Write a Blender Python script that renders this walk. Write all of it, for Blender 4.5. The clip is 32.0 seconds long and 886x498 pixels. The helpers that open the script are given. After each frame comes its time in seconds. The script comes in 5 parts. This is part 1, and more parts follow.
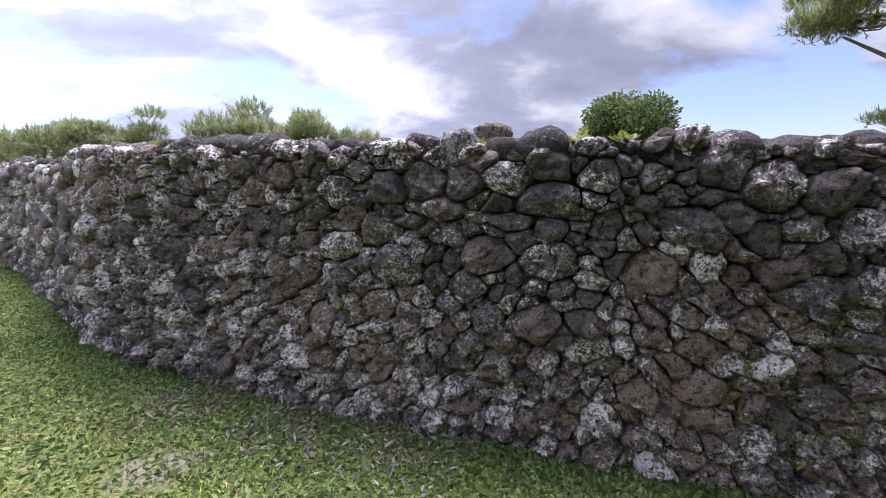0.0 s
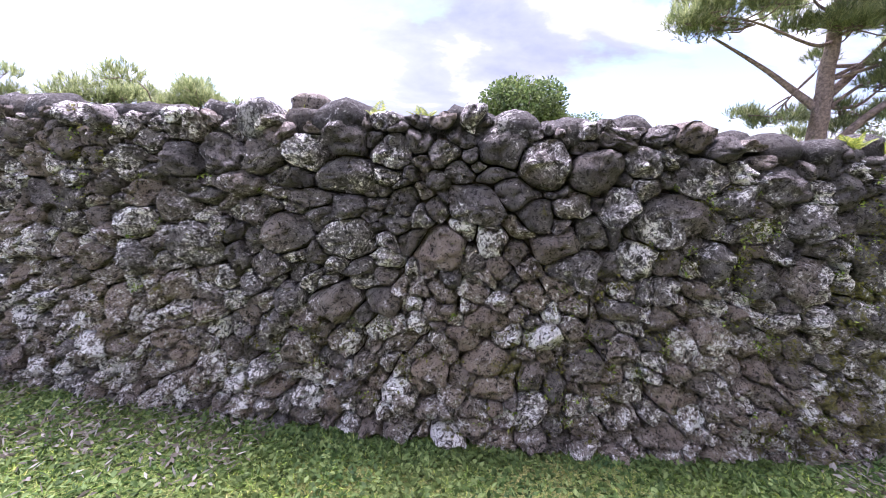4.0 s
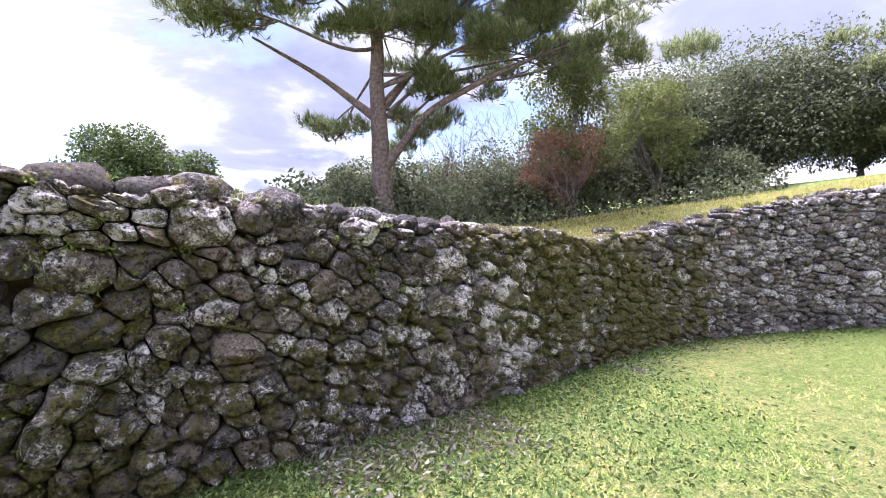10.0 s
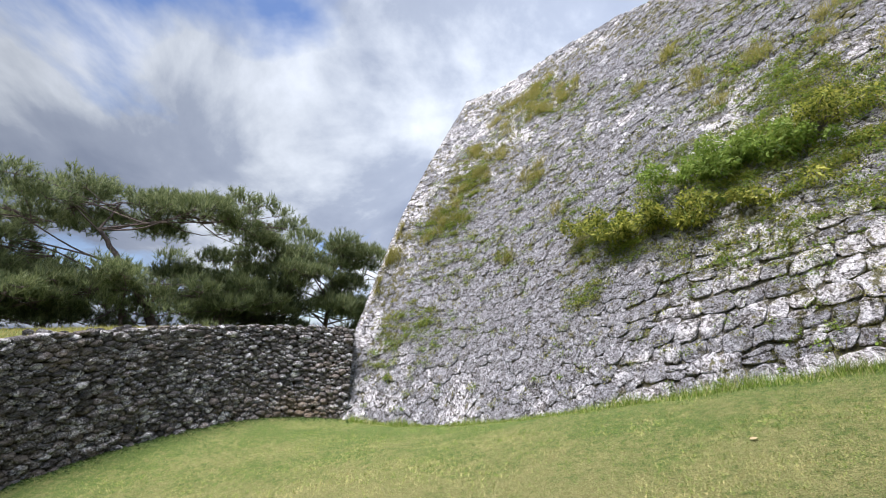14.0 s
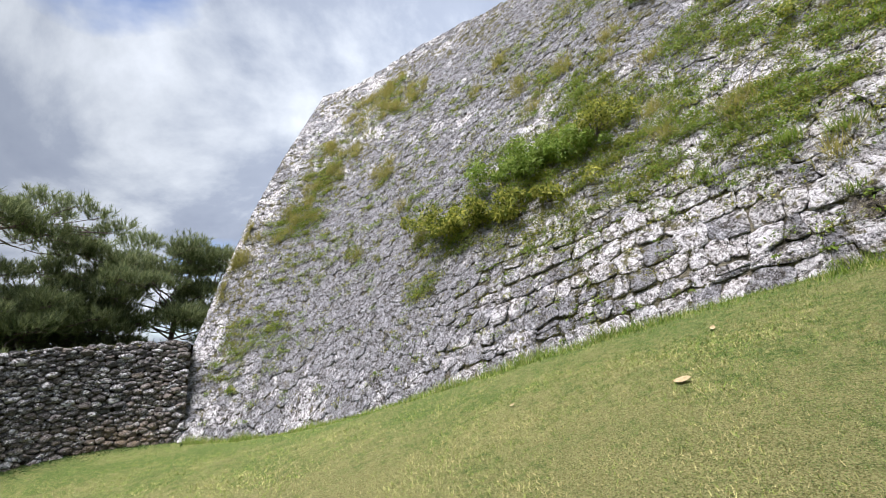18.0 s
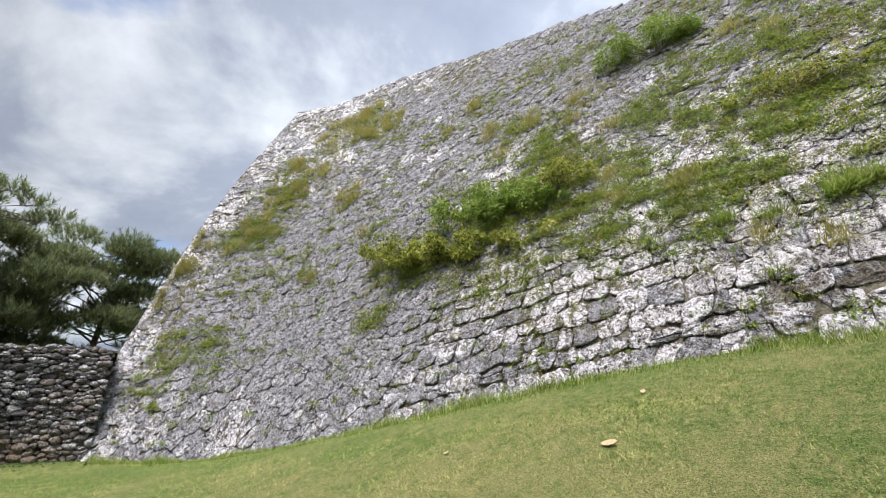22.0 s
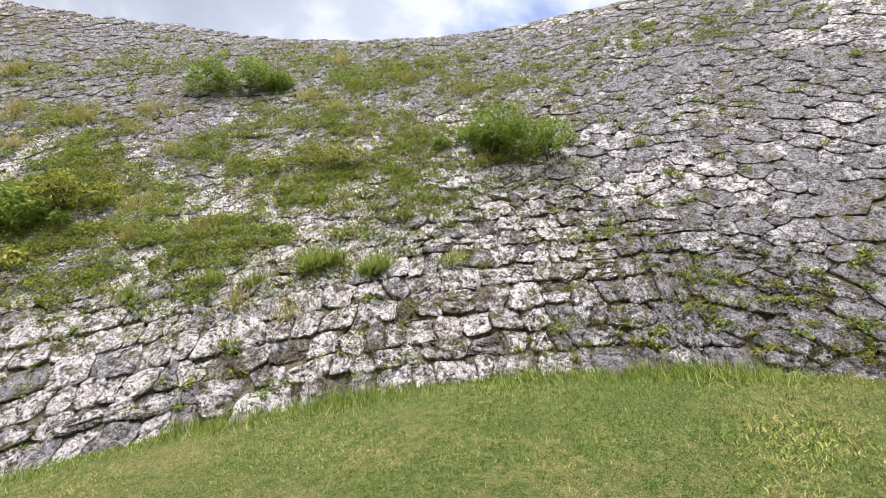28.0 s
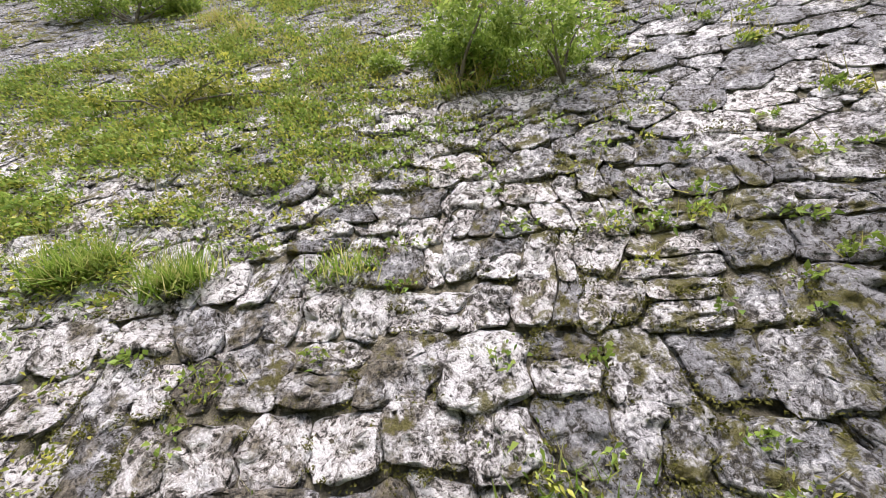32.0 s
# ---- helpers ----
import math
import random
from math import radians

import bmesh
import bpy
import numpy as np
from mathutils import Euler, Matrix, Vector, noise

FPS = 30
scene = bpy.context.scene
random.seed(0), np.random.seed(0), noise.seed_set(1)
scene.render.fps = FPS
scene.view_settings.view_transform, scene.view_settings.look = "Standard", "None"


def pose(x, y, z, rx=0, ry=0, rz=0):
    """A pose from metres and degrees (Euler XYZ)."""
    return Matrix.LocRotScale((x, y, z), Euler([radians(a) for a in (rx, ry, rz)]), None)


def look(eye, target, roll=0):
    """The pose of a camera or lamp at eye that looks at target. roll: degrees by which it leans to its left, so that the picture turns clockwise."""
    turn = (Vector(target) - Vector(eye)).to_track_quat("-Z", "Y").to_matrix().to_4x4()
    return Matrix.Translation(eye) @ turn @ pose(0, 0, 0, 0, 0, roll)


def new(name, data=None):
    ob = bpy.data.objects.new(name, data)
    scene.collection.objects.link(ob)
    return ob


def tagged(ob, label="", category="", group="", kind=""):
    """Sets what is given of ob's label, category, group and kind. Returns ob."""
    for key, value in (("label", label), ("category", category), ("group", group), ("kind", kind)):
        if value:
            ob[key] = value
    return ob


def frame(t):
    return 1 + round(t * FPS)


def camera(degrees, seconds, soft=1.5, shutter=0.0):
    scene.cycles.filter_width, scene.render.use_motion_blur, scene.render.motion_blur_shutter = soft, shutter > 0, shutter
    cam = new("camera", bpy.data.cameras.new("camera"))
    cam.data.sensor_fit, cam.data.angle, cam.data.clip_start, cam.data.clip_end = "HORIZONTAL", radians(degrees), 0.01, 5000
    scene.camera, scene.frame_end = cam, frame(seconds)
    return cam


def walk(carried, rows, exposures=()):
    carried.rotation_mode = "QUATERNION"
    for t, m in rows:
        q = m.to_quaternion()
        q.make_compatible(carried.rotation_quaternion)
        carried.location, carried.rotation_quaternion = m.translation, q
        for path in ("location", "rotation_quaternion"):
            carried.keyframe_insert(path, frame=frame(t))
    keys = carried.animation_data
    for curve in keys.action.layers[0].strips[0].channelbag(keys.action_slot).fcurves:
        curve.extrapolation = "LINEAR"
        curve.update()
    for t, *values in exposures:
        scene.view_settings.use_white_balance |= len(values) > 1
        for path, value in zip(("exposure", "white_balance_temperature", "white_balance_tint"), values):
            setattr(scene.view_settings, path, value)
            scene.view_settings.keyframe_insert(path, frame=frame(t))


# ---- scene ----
cam = camera(93.4, 32.0, 0.9)
PATH = [
    (0, (0.522, -1.914, 1.610), (0.793, 0.042, 1.293), -0.3),
    (0.5, (0.623, -1.752, 1.589), (0.976, 0.184, 1.233), 0.3),
    (1, (0.894, -1.772, 1.570), (1.338, 0.135, 1.162), 0.1),
    (1.5, (0.986, -1.802, 1.575), (1.460, 0.093, 1.145), -0.4),
    (2, (0.993, -1.806, 1.571), (1.443, 0.097, 1.150), -1.0),
    (2.5, (1.019, -1.849, 1.586), (1.470, 0.055, 1.172), -1.0),
    (4.5, (1.691, -2.120, 1.575), (2.315, -0.260, 1.182), 1.6),
    (5, (2.297, -2.232, 1.475), (2.954, -0.381, 1.098), 1.2),
    (5.5, (2.852, -2.382, 1.467), (3.579, -0.560, 1.080), 0.6),
    (6, (3.443, -2.537, 1.428), (4.287, -0.754, 1.097), 0.8),
    (6.5, (4.092, -2.719, 1.428), (5.011, -0.968, 1.127), 1.2),
    (7, (4.778, -2.809, 1.366), (5.736, -1.072, 1.112), 1.1),
    (7.5, (5.481, -2.929, 1.358), (6.413, -1.173, 1.142), 0.8),
    (8, (6.194, -2.932, 1.247), (6.994, -1.117, 0.991), -1.4),
    (8.5, (6.789, -2.873, 1.147), (7.369, -0.997, 0.769), -3.7),
    (9, (7.460, -2.871, 1.094), (7.912, -0.950, 0.769), -2.0),
    (9.5, (8.151, -2.924, 1.069), (8.890, -1.098, 0.723), -2.0),
    (10, (8.865, -3.185, 1.023), (10.067, -1.601, 0.809), -2.2),
    (10.5, (9.471, -3.499, 1.000), (11.049, -2.275, 0.877), -1.6),
    (11, (9.922, -3.768, 1.014), (11.730, -2.913, 1.020), -2.3),
    (11.5, (10.306, -4.025, 1.011), (12.272, -3.684, 1.152), -3.9),
    (12, (10.448, -4.354, 1.251), (12.426, -4.598, 1.427), -4.1),
    (12.5, (10.451, -4.646, 1.380), (12.294, -5.390, 1.606), -2.1),
    (13, (10.350, -4.798, 1.496), (12.028, -5.846, 1.795), 0.2),
    (13.5, (10.343, -4.783, 1.537), (11.899, -5.980, 1.923), 1.8),
    (14, (10.343, -4.775, 1.594), (11.800, -6.064, 2.059), 2.6),
    (14.5, (10.280, -4.813, 1.661), (11.647, -6.177, 2.182), 2.4),
    (15, (10.220, -4.816, 1.684), (11.472, -6.269, 2.252), 1.7),
    (15.5, (10.167, -4.835, 1.678), (11.301, -6.369, 2.278), 1.0),
    (17.5, (9.389, -5.511, 1.617), (10.398, -7.150, 2.163), -2.2),
    (18, (9.441, -5.483, 1.568), (10.509, -7.113, 2.017), -3.3),
    (18.5, (9.454, -5.481, 1.479), (10.606, -7.083, 1.807), -4.0),
    (19, (9.464, -5.498, 1.480), (10.693, -7.056, 1.729), -4.1),
    (19.5, (9.535, -5.531, 1.461), (10.803, -7.058, 1.707), -3.6),
    (20, (9.558, -5.526, 1.538), (10.791, -7.071, 1.843), -2.6),
    (20.5, (9.469, -5.556, 1.639), (10.618, -7.145, 2.032), -1.4),
    (21, (9.360, -5.529, 1.682), (10.394, -7.172, 2.163), -0.0),
    (21.5, (9.316, -5.459, 1.703), (10.251, -7.142, 2.245), 1.0),
    (22, (9.335, -5.439, 1.699), (10.222, -7.137, 2.275), 1.8),
    (22.5, (9.338, -5.448, 1.698), (10.215, -7.145, 2.291), 2.0),
    (23, (9.333, -5.445, 1.694), (10.189, -7.147, 2.304), 2.0),
    (23.5, (9.308, -5.445, 1.693), (10.107, -7.166, 2.327), 1.9),
    (24, (9.241, -5.454, 1.700), (9.869, -7.227, 2.380), 2.0),
    (24.5, (9.088, -5.443, 1.741), (9.268, -7.284, 2.500), 1.0),
    (25, (8.930, -5.497, 1.798), (8.699, -7.314, 2.601), -1.1),
    (25.5, (8.688, -5.634, 1.848), (8.177, -7.373, 2.693), -3.3),
    (27.5, (7.116, -6.013, 2.227), (6.612, -7.804, 2.961), -3.8),
    (28, (6.751, -6.332, 2.280), (6.253, -8.144, 2.965), -3.4),
    (28.5, (6.348, -6.691, 2.429), (5.856, -8.518, 3.079), -2.6),
    (29, (6.032, -7.078, 2.550), (5.556, -8.914, 3.182), -1.8),
    (29.5, (5.728, -7.540, 2.712), (5.292, -9.391, 3.334), -0.9),
    (30, (5.470, -7.910, 2.874), (5.071, -9.769, 3.495), -0.4),
    (30.5, (5.295, -8.325, 3.020), (4.919, -10.185, 3.654), -0.4),
    (31, (5.128, -8.587, 3.153), (4.767, -10.449, 3.786), -0.6),
    (31.5, (5.018, -8.783, 3.214), (4.670, -10.643, 3.862), -0.8),
    (32, (5.000, -8.992, 3.329), (4.651, -10.840, 4.009), -1.1),
]
walk(cam, [(t, look(eye, target, roll)) for t, eye, target, roll in PATH],
     [(0, 1.7, 5850, 33), (2.5, 2.35, 5850, 35), (4.5, 2.65, 5750, 38), (6, 2.75, 5900, 39), (8, 2.68, 6000, 38), (9, 2.70, 6100, 39), (10, 2.35, 5750, 36), (11, 1.70, 5700, 29), (12, 1.17, 5800, 21), (13, 0.93, 5850, 19), (16, 0.84, 5900, 18), (20, 0.84, 5980, 18), (24, 0.75, 6050, 17), (28, 0.88, 6250, 20), (30, 1.15, 6250, 20), (32, 1.15, 6150, 20)])
# ---- sky and light ----
world = bpy.data.worlds.new("world")
scene.world = world
world.use_nodes = True


def sky_nodes():
    nt = world.node_tree
    nt.nodes.clear()
    N = nt.nodes.new
    L = nt.links.new
    sky = N("ShaderNodeTexSky")
    sky.sky_type = "NISHITA"
    sky.sun_disc = False
    sky.sun_elevation, sky.sun_rotation = radians(67), radians(14)
    sky.air_density, sky.dust_density, sky.ozone_density = 1.0, 0.6, 1.5
    tc = N("ShaderNodeTexCoord")
    sep = N("ShaderNodeSeparateXYZ")
    L(tc.outputs["Generated"], sep.inputs[0])
    # cloud layer: the view direction laid onto a flat deck
    up = N("ShaderNodeMath")
    up.operation = "MAXIMUM"
    L(sep.outputs["Z"], up.inputs[0])
    up.inputs[1].default_value = 0.0
    add = N("ShaderNodeMath")
    add.operation = "ADD"
    L(up.outputs[0], add.inputs[0])
    add.inputs[1].default_value = 0.26
    div = []
    for k in "XY":
        d = N("ShaderNodeMath")
        d.operation = "DIVIDE"
        L(sep.outputs[k], d.inputs[0])
        L(add.outputs[0], d.inputs[1])
        div.append(d)
    comb = N("ShaderNodeCombineXYZ")
    L(div[0].outputs[0], comb.inputs[0])
    L(div[1].outputs[0], comb.inputs[1])

    def noise_at(scale, detail, rough, offset, distortion=0.0):
        m = N("ShaderNodeMapping")
        m.inputs["Location"].default_value = offset
        m.inputs["Scale"].default_value = (1.0, 1.25, 1.0)
        m.inputs["Rotation"].default_value = (0, 0, radians(35))
        L(comb.outputs[0], m.inputs[0])
        n = N("ShaderNodeTexNoise")
        n.inputs["Scale"].default_value = scale
        n.inputs["Detail"].default_value = detail
        n.inputs["Roughness"].default_value = rough
        n.inputs["Distortion"].default_value = distortion
        L(m.outputs[0], n.inputs["Vector"])
        return n

    def ramp(src, stops):
        r = N("ShaderNodeValToRGB")
        L(src, r.inputs[0])
        e = r.color_ramp.elements
        while len(e) < len(stops):
            e.new(0.5)
        for el, (pos, col) in zip(e, stops):
            el.position, el.color = pos, (*col, 1)
        return r

    cover = noise_at(0.75, 7, 0.56, (3.1, 1.7, 0.0), 0.25)
    clear = N("ShaderNodeMath")
    clear.operation = "MULTIPLY_ADD"
    L(sep.outputs["Y"], clear.inputs[0])
    clear.inputs[1].default_value = -0.055
    L(cover.outputs["Fac"], clear.inputs[2])
    mask = ramp(clear.outputs[0], [(0.385, (0, 0, 0)), (0.465, (1, 1, 1))])
    body = noise_at(0.95, 8, 0.56, (7.4, 5.2, 0.0), 0.35)
    tone = ramp(body.outputs["Fac"], [(0.36, (2.0, 2.30, 2.70)), (0.48, (2.7, 3.02, 3.32)), (0.56, (4.6, 4.9, 4.8)), (0.64, (6.2, 6.5, 6.3))])
    # added gradient: the whole sky, blue included, is dimmed to north and east
    north_dim = N("ShaderNodeMath")
    north_dim.operation = "MULTIPLY_ADD"
    L(sep.outputs["Y"], north_dim.inputs[0])
    north_dim.inputs[1].default_value, north_dim.inputs[2].default_value = -0.50, 1.12
    east = N("ShaderNodeMath")
    east.operation = "MULTIPLY_ADD"
    L(sep.outputs["X"], east.inputs[0])
    east.inputs[1].default_value = -0.46
    L(north_dim.outputs[0], east.inputs[2])
    shade = N("ShaderNodeVectorMath")
    shade.operation = "SCALE"
    L(east.outputs[0], shade.inputs["Scale"])
    mix = N("ShaderNodeMix")
    mix.data_type = "RGBA"
    L(mask.outputs["Color"], mix.inputs["Factor"])
    L(sky.outputs["Color"], mix.inputs["A"])
    L(tone.outputs["Color"], mix.inputs["B"])
    L(mix.outputs["Result"], shade.inputs[0])
    bg = N("ShaderNodeBackground")
    bg.inputs["Strength"].default_value = 0.10
    L(shade.outputs[0], bg.inputs["Color"])
    out = N("ShaderNodeOutputWorld")
    L(bg.outputs[0], out.inputs[0])


sky_nodes()
sun_data = bpy.data.lights.new("sun", "SUN")
sun_data.energy, sun_data.angle, sun_data.color = 5.0, radians(38), (1.0, 0.96, 0.90)
sun = new("sun", sun_data)
sun.matrix_world = look((3, 12, 30), (0, 0, 0))


# ---- materials ----
class Mat:
    """A small builder of node materials."""

    def __init__(self, name, rough=0.9, spec=0.3):
        self.m = bpy.data.materials.new(name)
        self.m.use_nodes = True
        self.nt = self.m.node_tree
        self.b = self.nt.nodes["Principled BSDF"]
        self.b.inputs["Roughness"].default_value = rough
        self.b.inputs["Specular IOR Level"].default_value = spec
        self.pos = self.nt.nodes.new("ShaderNodeNewGeometry").outputs["Position"]

    def node(self, kind, **values):
        n = self.nt.nodes.new(kind)
        for k, v in values.items():
            n.inputs[k].default_value = v
        return n

    def link(self, a, b):
        self.nt.links.new(a, b)

    def noise(self, scale, detail=4, rough=0.55, vec=None, distortion=0.0):
        n = self.node("ShaderNodeTexNoise", Scale=scale, Detail=detail, Roughness=rough, Distortion=distortion)
        self.link(vec or self.pos, n.inputs["Vector"])
        return n.outputs["Fac"]

    def voronoi(self, scale, feature="F1", rand=1.0):
        n = self.node("ShaderNodeTexVoronoi", Scale=scale, Randomness=rand)
        n.feature = feature
        self.link(self.pos, n.inputs["Vector"])
        return n.outputs["Distance"]

    def ramp(self, src, *stops):
        r = self.nt.nodes.new("ShaderNodeValToRGB")
        self.link(src, r.inputs[0])
        e = r.color_ramp.elements
        while len(e) < len(stops):
            e.new(0.5)
        for el, (pos, col) in zip(e, stops):
            el.position = pos
            el.color = (col, col, col, 1) if isinstance(col, (int, float)) else (*col, 1)
        return r.outputs["Color"]

    def mix(self, fac, a, b, mode="MIX"):
        n = self.nt.nodes.new("ShaderNodeMix")
        n.data_type, n.blend_type = "RGBA", mode
        for key, v in (("Factor", fac), ("A", a), ("B", b)):
            if isinstance(v, (int, float)):
                n.inputs[key].default_value = v
            elif isinstance(v, tuple):
                n.inputs[key].default_value = (*v, 1)
            else:
                self.link(v, n.inputs[key])
        return n.outputs["Result"]

    def math(self, op, a, b=0.0):
        n = self.nt.nodes.new("ShaderNodeMath")
        n.operation = op
        for i, v in enumerate((a, b)):
            if isinstance(v, (int, float)):
                n.inputs[i].default_value = v
            else:
                self.link(v, n.inputs[i])
        return n.outputs[0]

    def piece(self):
        """A random number for each piece, whether an object of its own or an island of a joined mesh."""
        a = self.nt.nodes.new("ShaderNodeObjectInfo").outputs["Random"]
        b = self.nt.nodes.new("ShaderNodeNewGeometry").outputs["Random Per Island"]
        return self.math("FRACT", self.math("ADD", a, b))

    def color(self, c):
        self.link(c, self.b.inputs["Base Color"])
        return self

    def bump(self, height, strength=0.5, distance=0.02):
        n = self.node("ShaderNodeBump", Strength=strength, Distance=distance)
        self.link(height, n.inputs["Height"])
        self.link(n.outputs[0], self.b.inputs["Normal"])
        return self.m


def near_spot(m, centre, radii):
    """1 at a stained stretch of wall, falling to 0 round it."""
    mp = m.nt.nodes.new("ShaderNodeMapping")
    mp.inputs["Location"].default_value = [-c / r for c, r in zip(centre, radii)]
    mp.inputs["Scale"].default_value = [1 / r for r in radii]
    m.link(m.pos, mp.inputs[0])
    ln = m.nt.nodes.new("ShaderNodeVectorMath")
    ln.operation = "LENGTH"
    m.link(mp.outputs[0], ln.inputs[0])
    return m.ramp(ln.outputs["Value"], (0.25, 1), (1.0, 0))


CORNER_Z = -0.34  # height of the lawn where the two walls meet


def rubble_material(name, dark, mid, pale, pale_at, moss_at, warm):
    """Dark weathered limestone, pitted, with crusts and flecks of pale lichen, thick on some stones and thin on others."""
    m = Mat(name, 0.9, 0.25)
    r = m.piece()
    r2 = m.math("FRACT", m.math("MULTIPLY", r, 5.17))
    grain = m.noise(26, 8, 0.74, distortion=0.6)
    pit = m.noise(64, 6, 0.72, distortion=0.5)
    base = m.mix(m.ramp(m.noise(10, 8, 0.72, distortion=0.4), (0.36, 0), (0.66, 1)), dark, mid)
    base = m.mix(m.ramp(r2, (0.0, 0.0), (1.0, 0.55)), base, mid)
    tint = m.math("ADD", m.math("MULTIPLY", r, 0.4), m.noise(0.9, 3, 0.5))
    low_down = m.math("MULTIPLY", near_spot(m, (3.0, -0.1, -0.1), (7.5, 4.0, 1.25)), 0.15)
    base = m.mix(m.ramp(m.math("ADD", tint, low_down), (0.62, 0.0), (0.98, 0.8)), base, warm)
    patch = m.noise(4.5, 5, 0.6)
    white_spot = m.math("MULTIPLY", near_spot(m, (11.75, -0.45, -0.15), (0.62, 1.3, 0.9)), m.ramp(m.noise(3.5, 5, 0.6), (0.35, 0.3), (0.6, 1)))
    more = m.math("ADD", m.math("MULTIPLY", m.math("SUBTRACT", patch, 0.5), 0.42), m.math("MULTIPLY", m.math("SUBTRACT", r2, 0.5), 0.12))
    more = m.math("ADD", more, m.math("MULTIPLY", white_spot, 0.16))
    algae = m.math("MULTIPLY", near_spot(m, (3.5, 0.0, 2.0), (7.0, 4.0, 1.5)), m.ramp(m.noise(1.3, 5, 0.6), (0.33, 0.3), (0.58, 1)))
    base = m.mix(m.math("MULTIPLY", algae, 0.5), base, dark)
    more = m.math("SUBTRACT", more, m.math("MULTIPLY", algae, 0.055))
    amount = m.math("ADD", m.math("ADD", m.math("MULTIPLY", grain, 0.6), m.math("MULTIPLY", pit, 0.4)), more)
    c = m.mix(m.ramp(amount, (pale_at - 0.05, 0), (pale_at, 0.6)), base, tuple(0.62 * a + 0.38 * b for a, b in zip(mid, pale)))
    c = m.mix(m.ramp(amount, (pale_at + 0.005, 0), (pale_at + 0.035, 1)), c, pale)
    # hollows of grain and pits get their darkness from colour too, matching the bump
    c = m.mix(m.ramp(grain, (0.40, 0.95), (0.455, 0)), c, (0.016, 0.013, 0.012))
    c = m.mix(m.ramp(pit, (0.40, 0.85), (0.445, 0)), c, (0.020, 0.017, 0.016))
    moss_spot = m.math("ADD", near_spot(m, (13.6, -0.4, -0.3), (4.2, 3.0, 3.0)), m.math("MULTIPLY", near_spot(m, (7.2, -0.5, 0.1), (5.2, 2.2, 2.2)), 0.72))
    moss_here = m.math("ADD", m.math("ADD", m.noise(6, 8, 0.72), m.math("MULTIPLY", m.noise(0.7, 3, 0.5), 0.5)), m.math("MULTIPLY", moss_spot, 0.26))
    moss = m.ramp(moss_here, (moss_at, 0), (moss_at + 0.08, 0.9))
    c = m.mix(moss, c, m.mix(m.ramp(m.noise(48, 4, 0.7), (0.38, 0), (0.65, 1)), (0.026, 0.025, 0.007), (0.23, 0.21, 0.045)))
    corner_earth = m.math("MULTIPLY", near_spot(m, (21.5, -9.9, CORNER_Z + 0.1), (0.9, 1.4, 0.7)), m.ramp(m.noise(7, 5, 0.6), (0.35, 0.3), (0.55, 0.95)))
    c = m.mix(corner_earth, c, m.mix(m.noise(20, 5, 0.7), (0.16, 0.11, 0.065), (0.46, 0.35, 0.23)))
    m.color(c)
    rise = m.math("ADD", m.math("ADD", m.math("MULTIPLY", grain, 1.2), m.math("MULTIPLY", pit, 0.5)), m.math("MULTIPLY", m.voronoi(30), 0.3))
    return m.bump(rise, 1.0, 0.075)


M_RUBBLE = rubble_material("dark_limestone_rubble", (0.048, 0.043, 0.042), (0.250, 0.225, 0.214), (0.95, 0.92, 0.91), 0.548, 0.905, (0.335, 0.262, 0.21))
# same rubble, darkened in colour to offset the sunlight on the wall's top
M_TOP = rubble_material("top_stone_darkened_for_sun", (0.022, 0.020, 0.019), (0.080, 0.074, 0.070), (0.34, 0.33, 0.315), 0.56, 0.92, (0.10, 0.084, 0.070))
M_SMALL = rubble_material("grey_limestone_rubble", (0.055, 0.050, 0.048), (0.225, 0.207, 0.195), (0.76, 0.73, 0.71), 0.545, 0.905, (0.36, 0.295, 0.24))


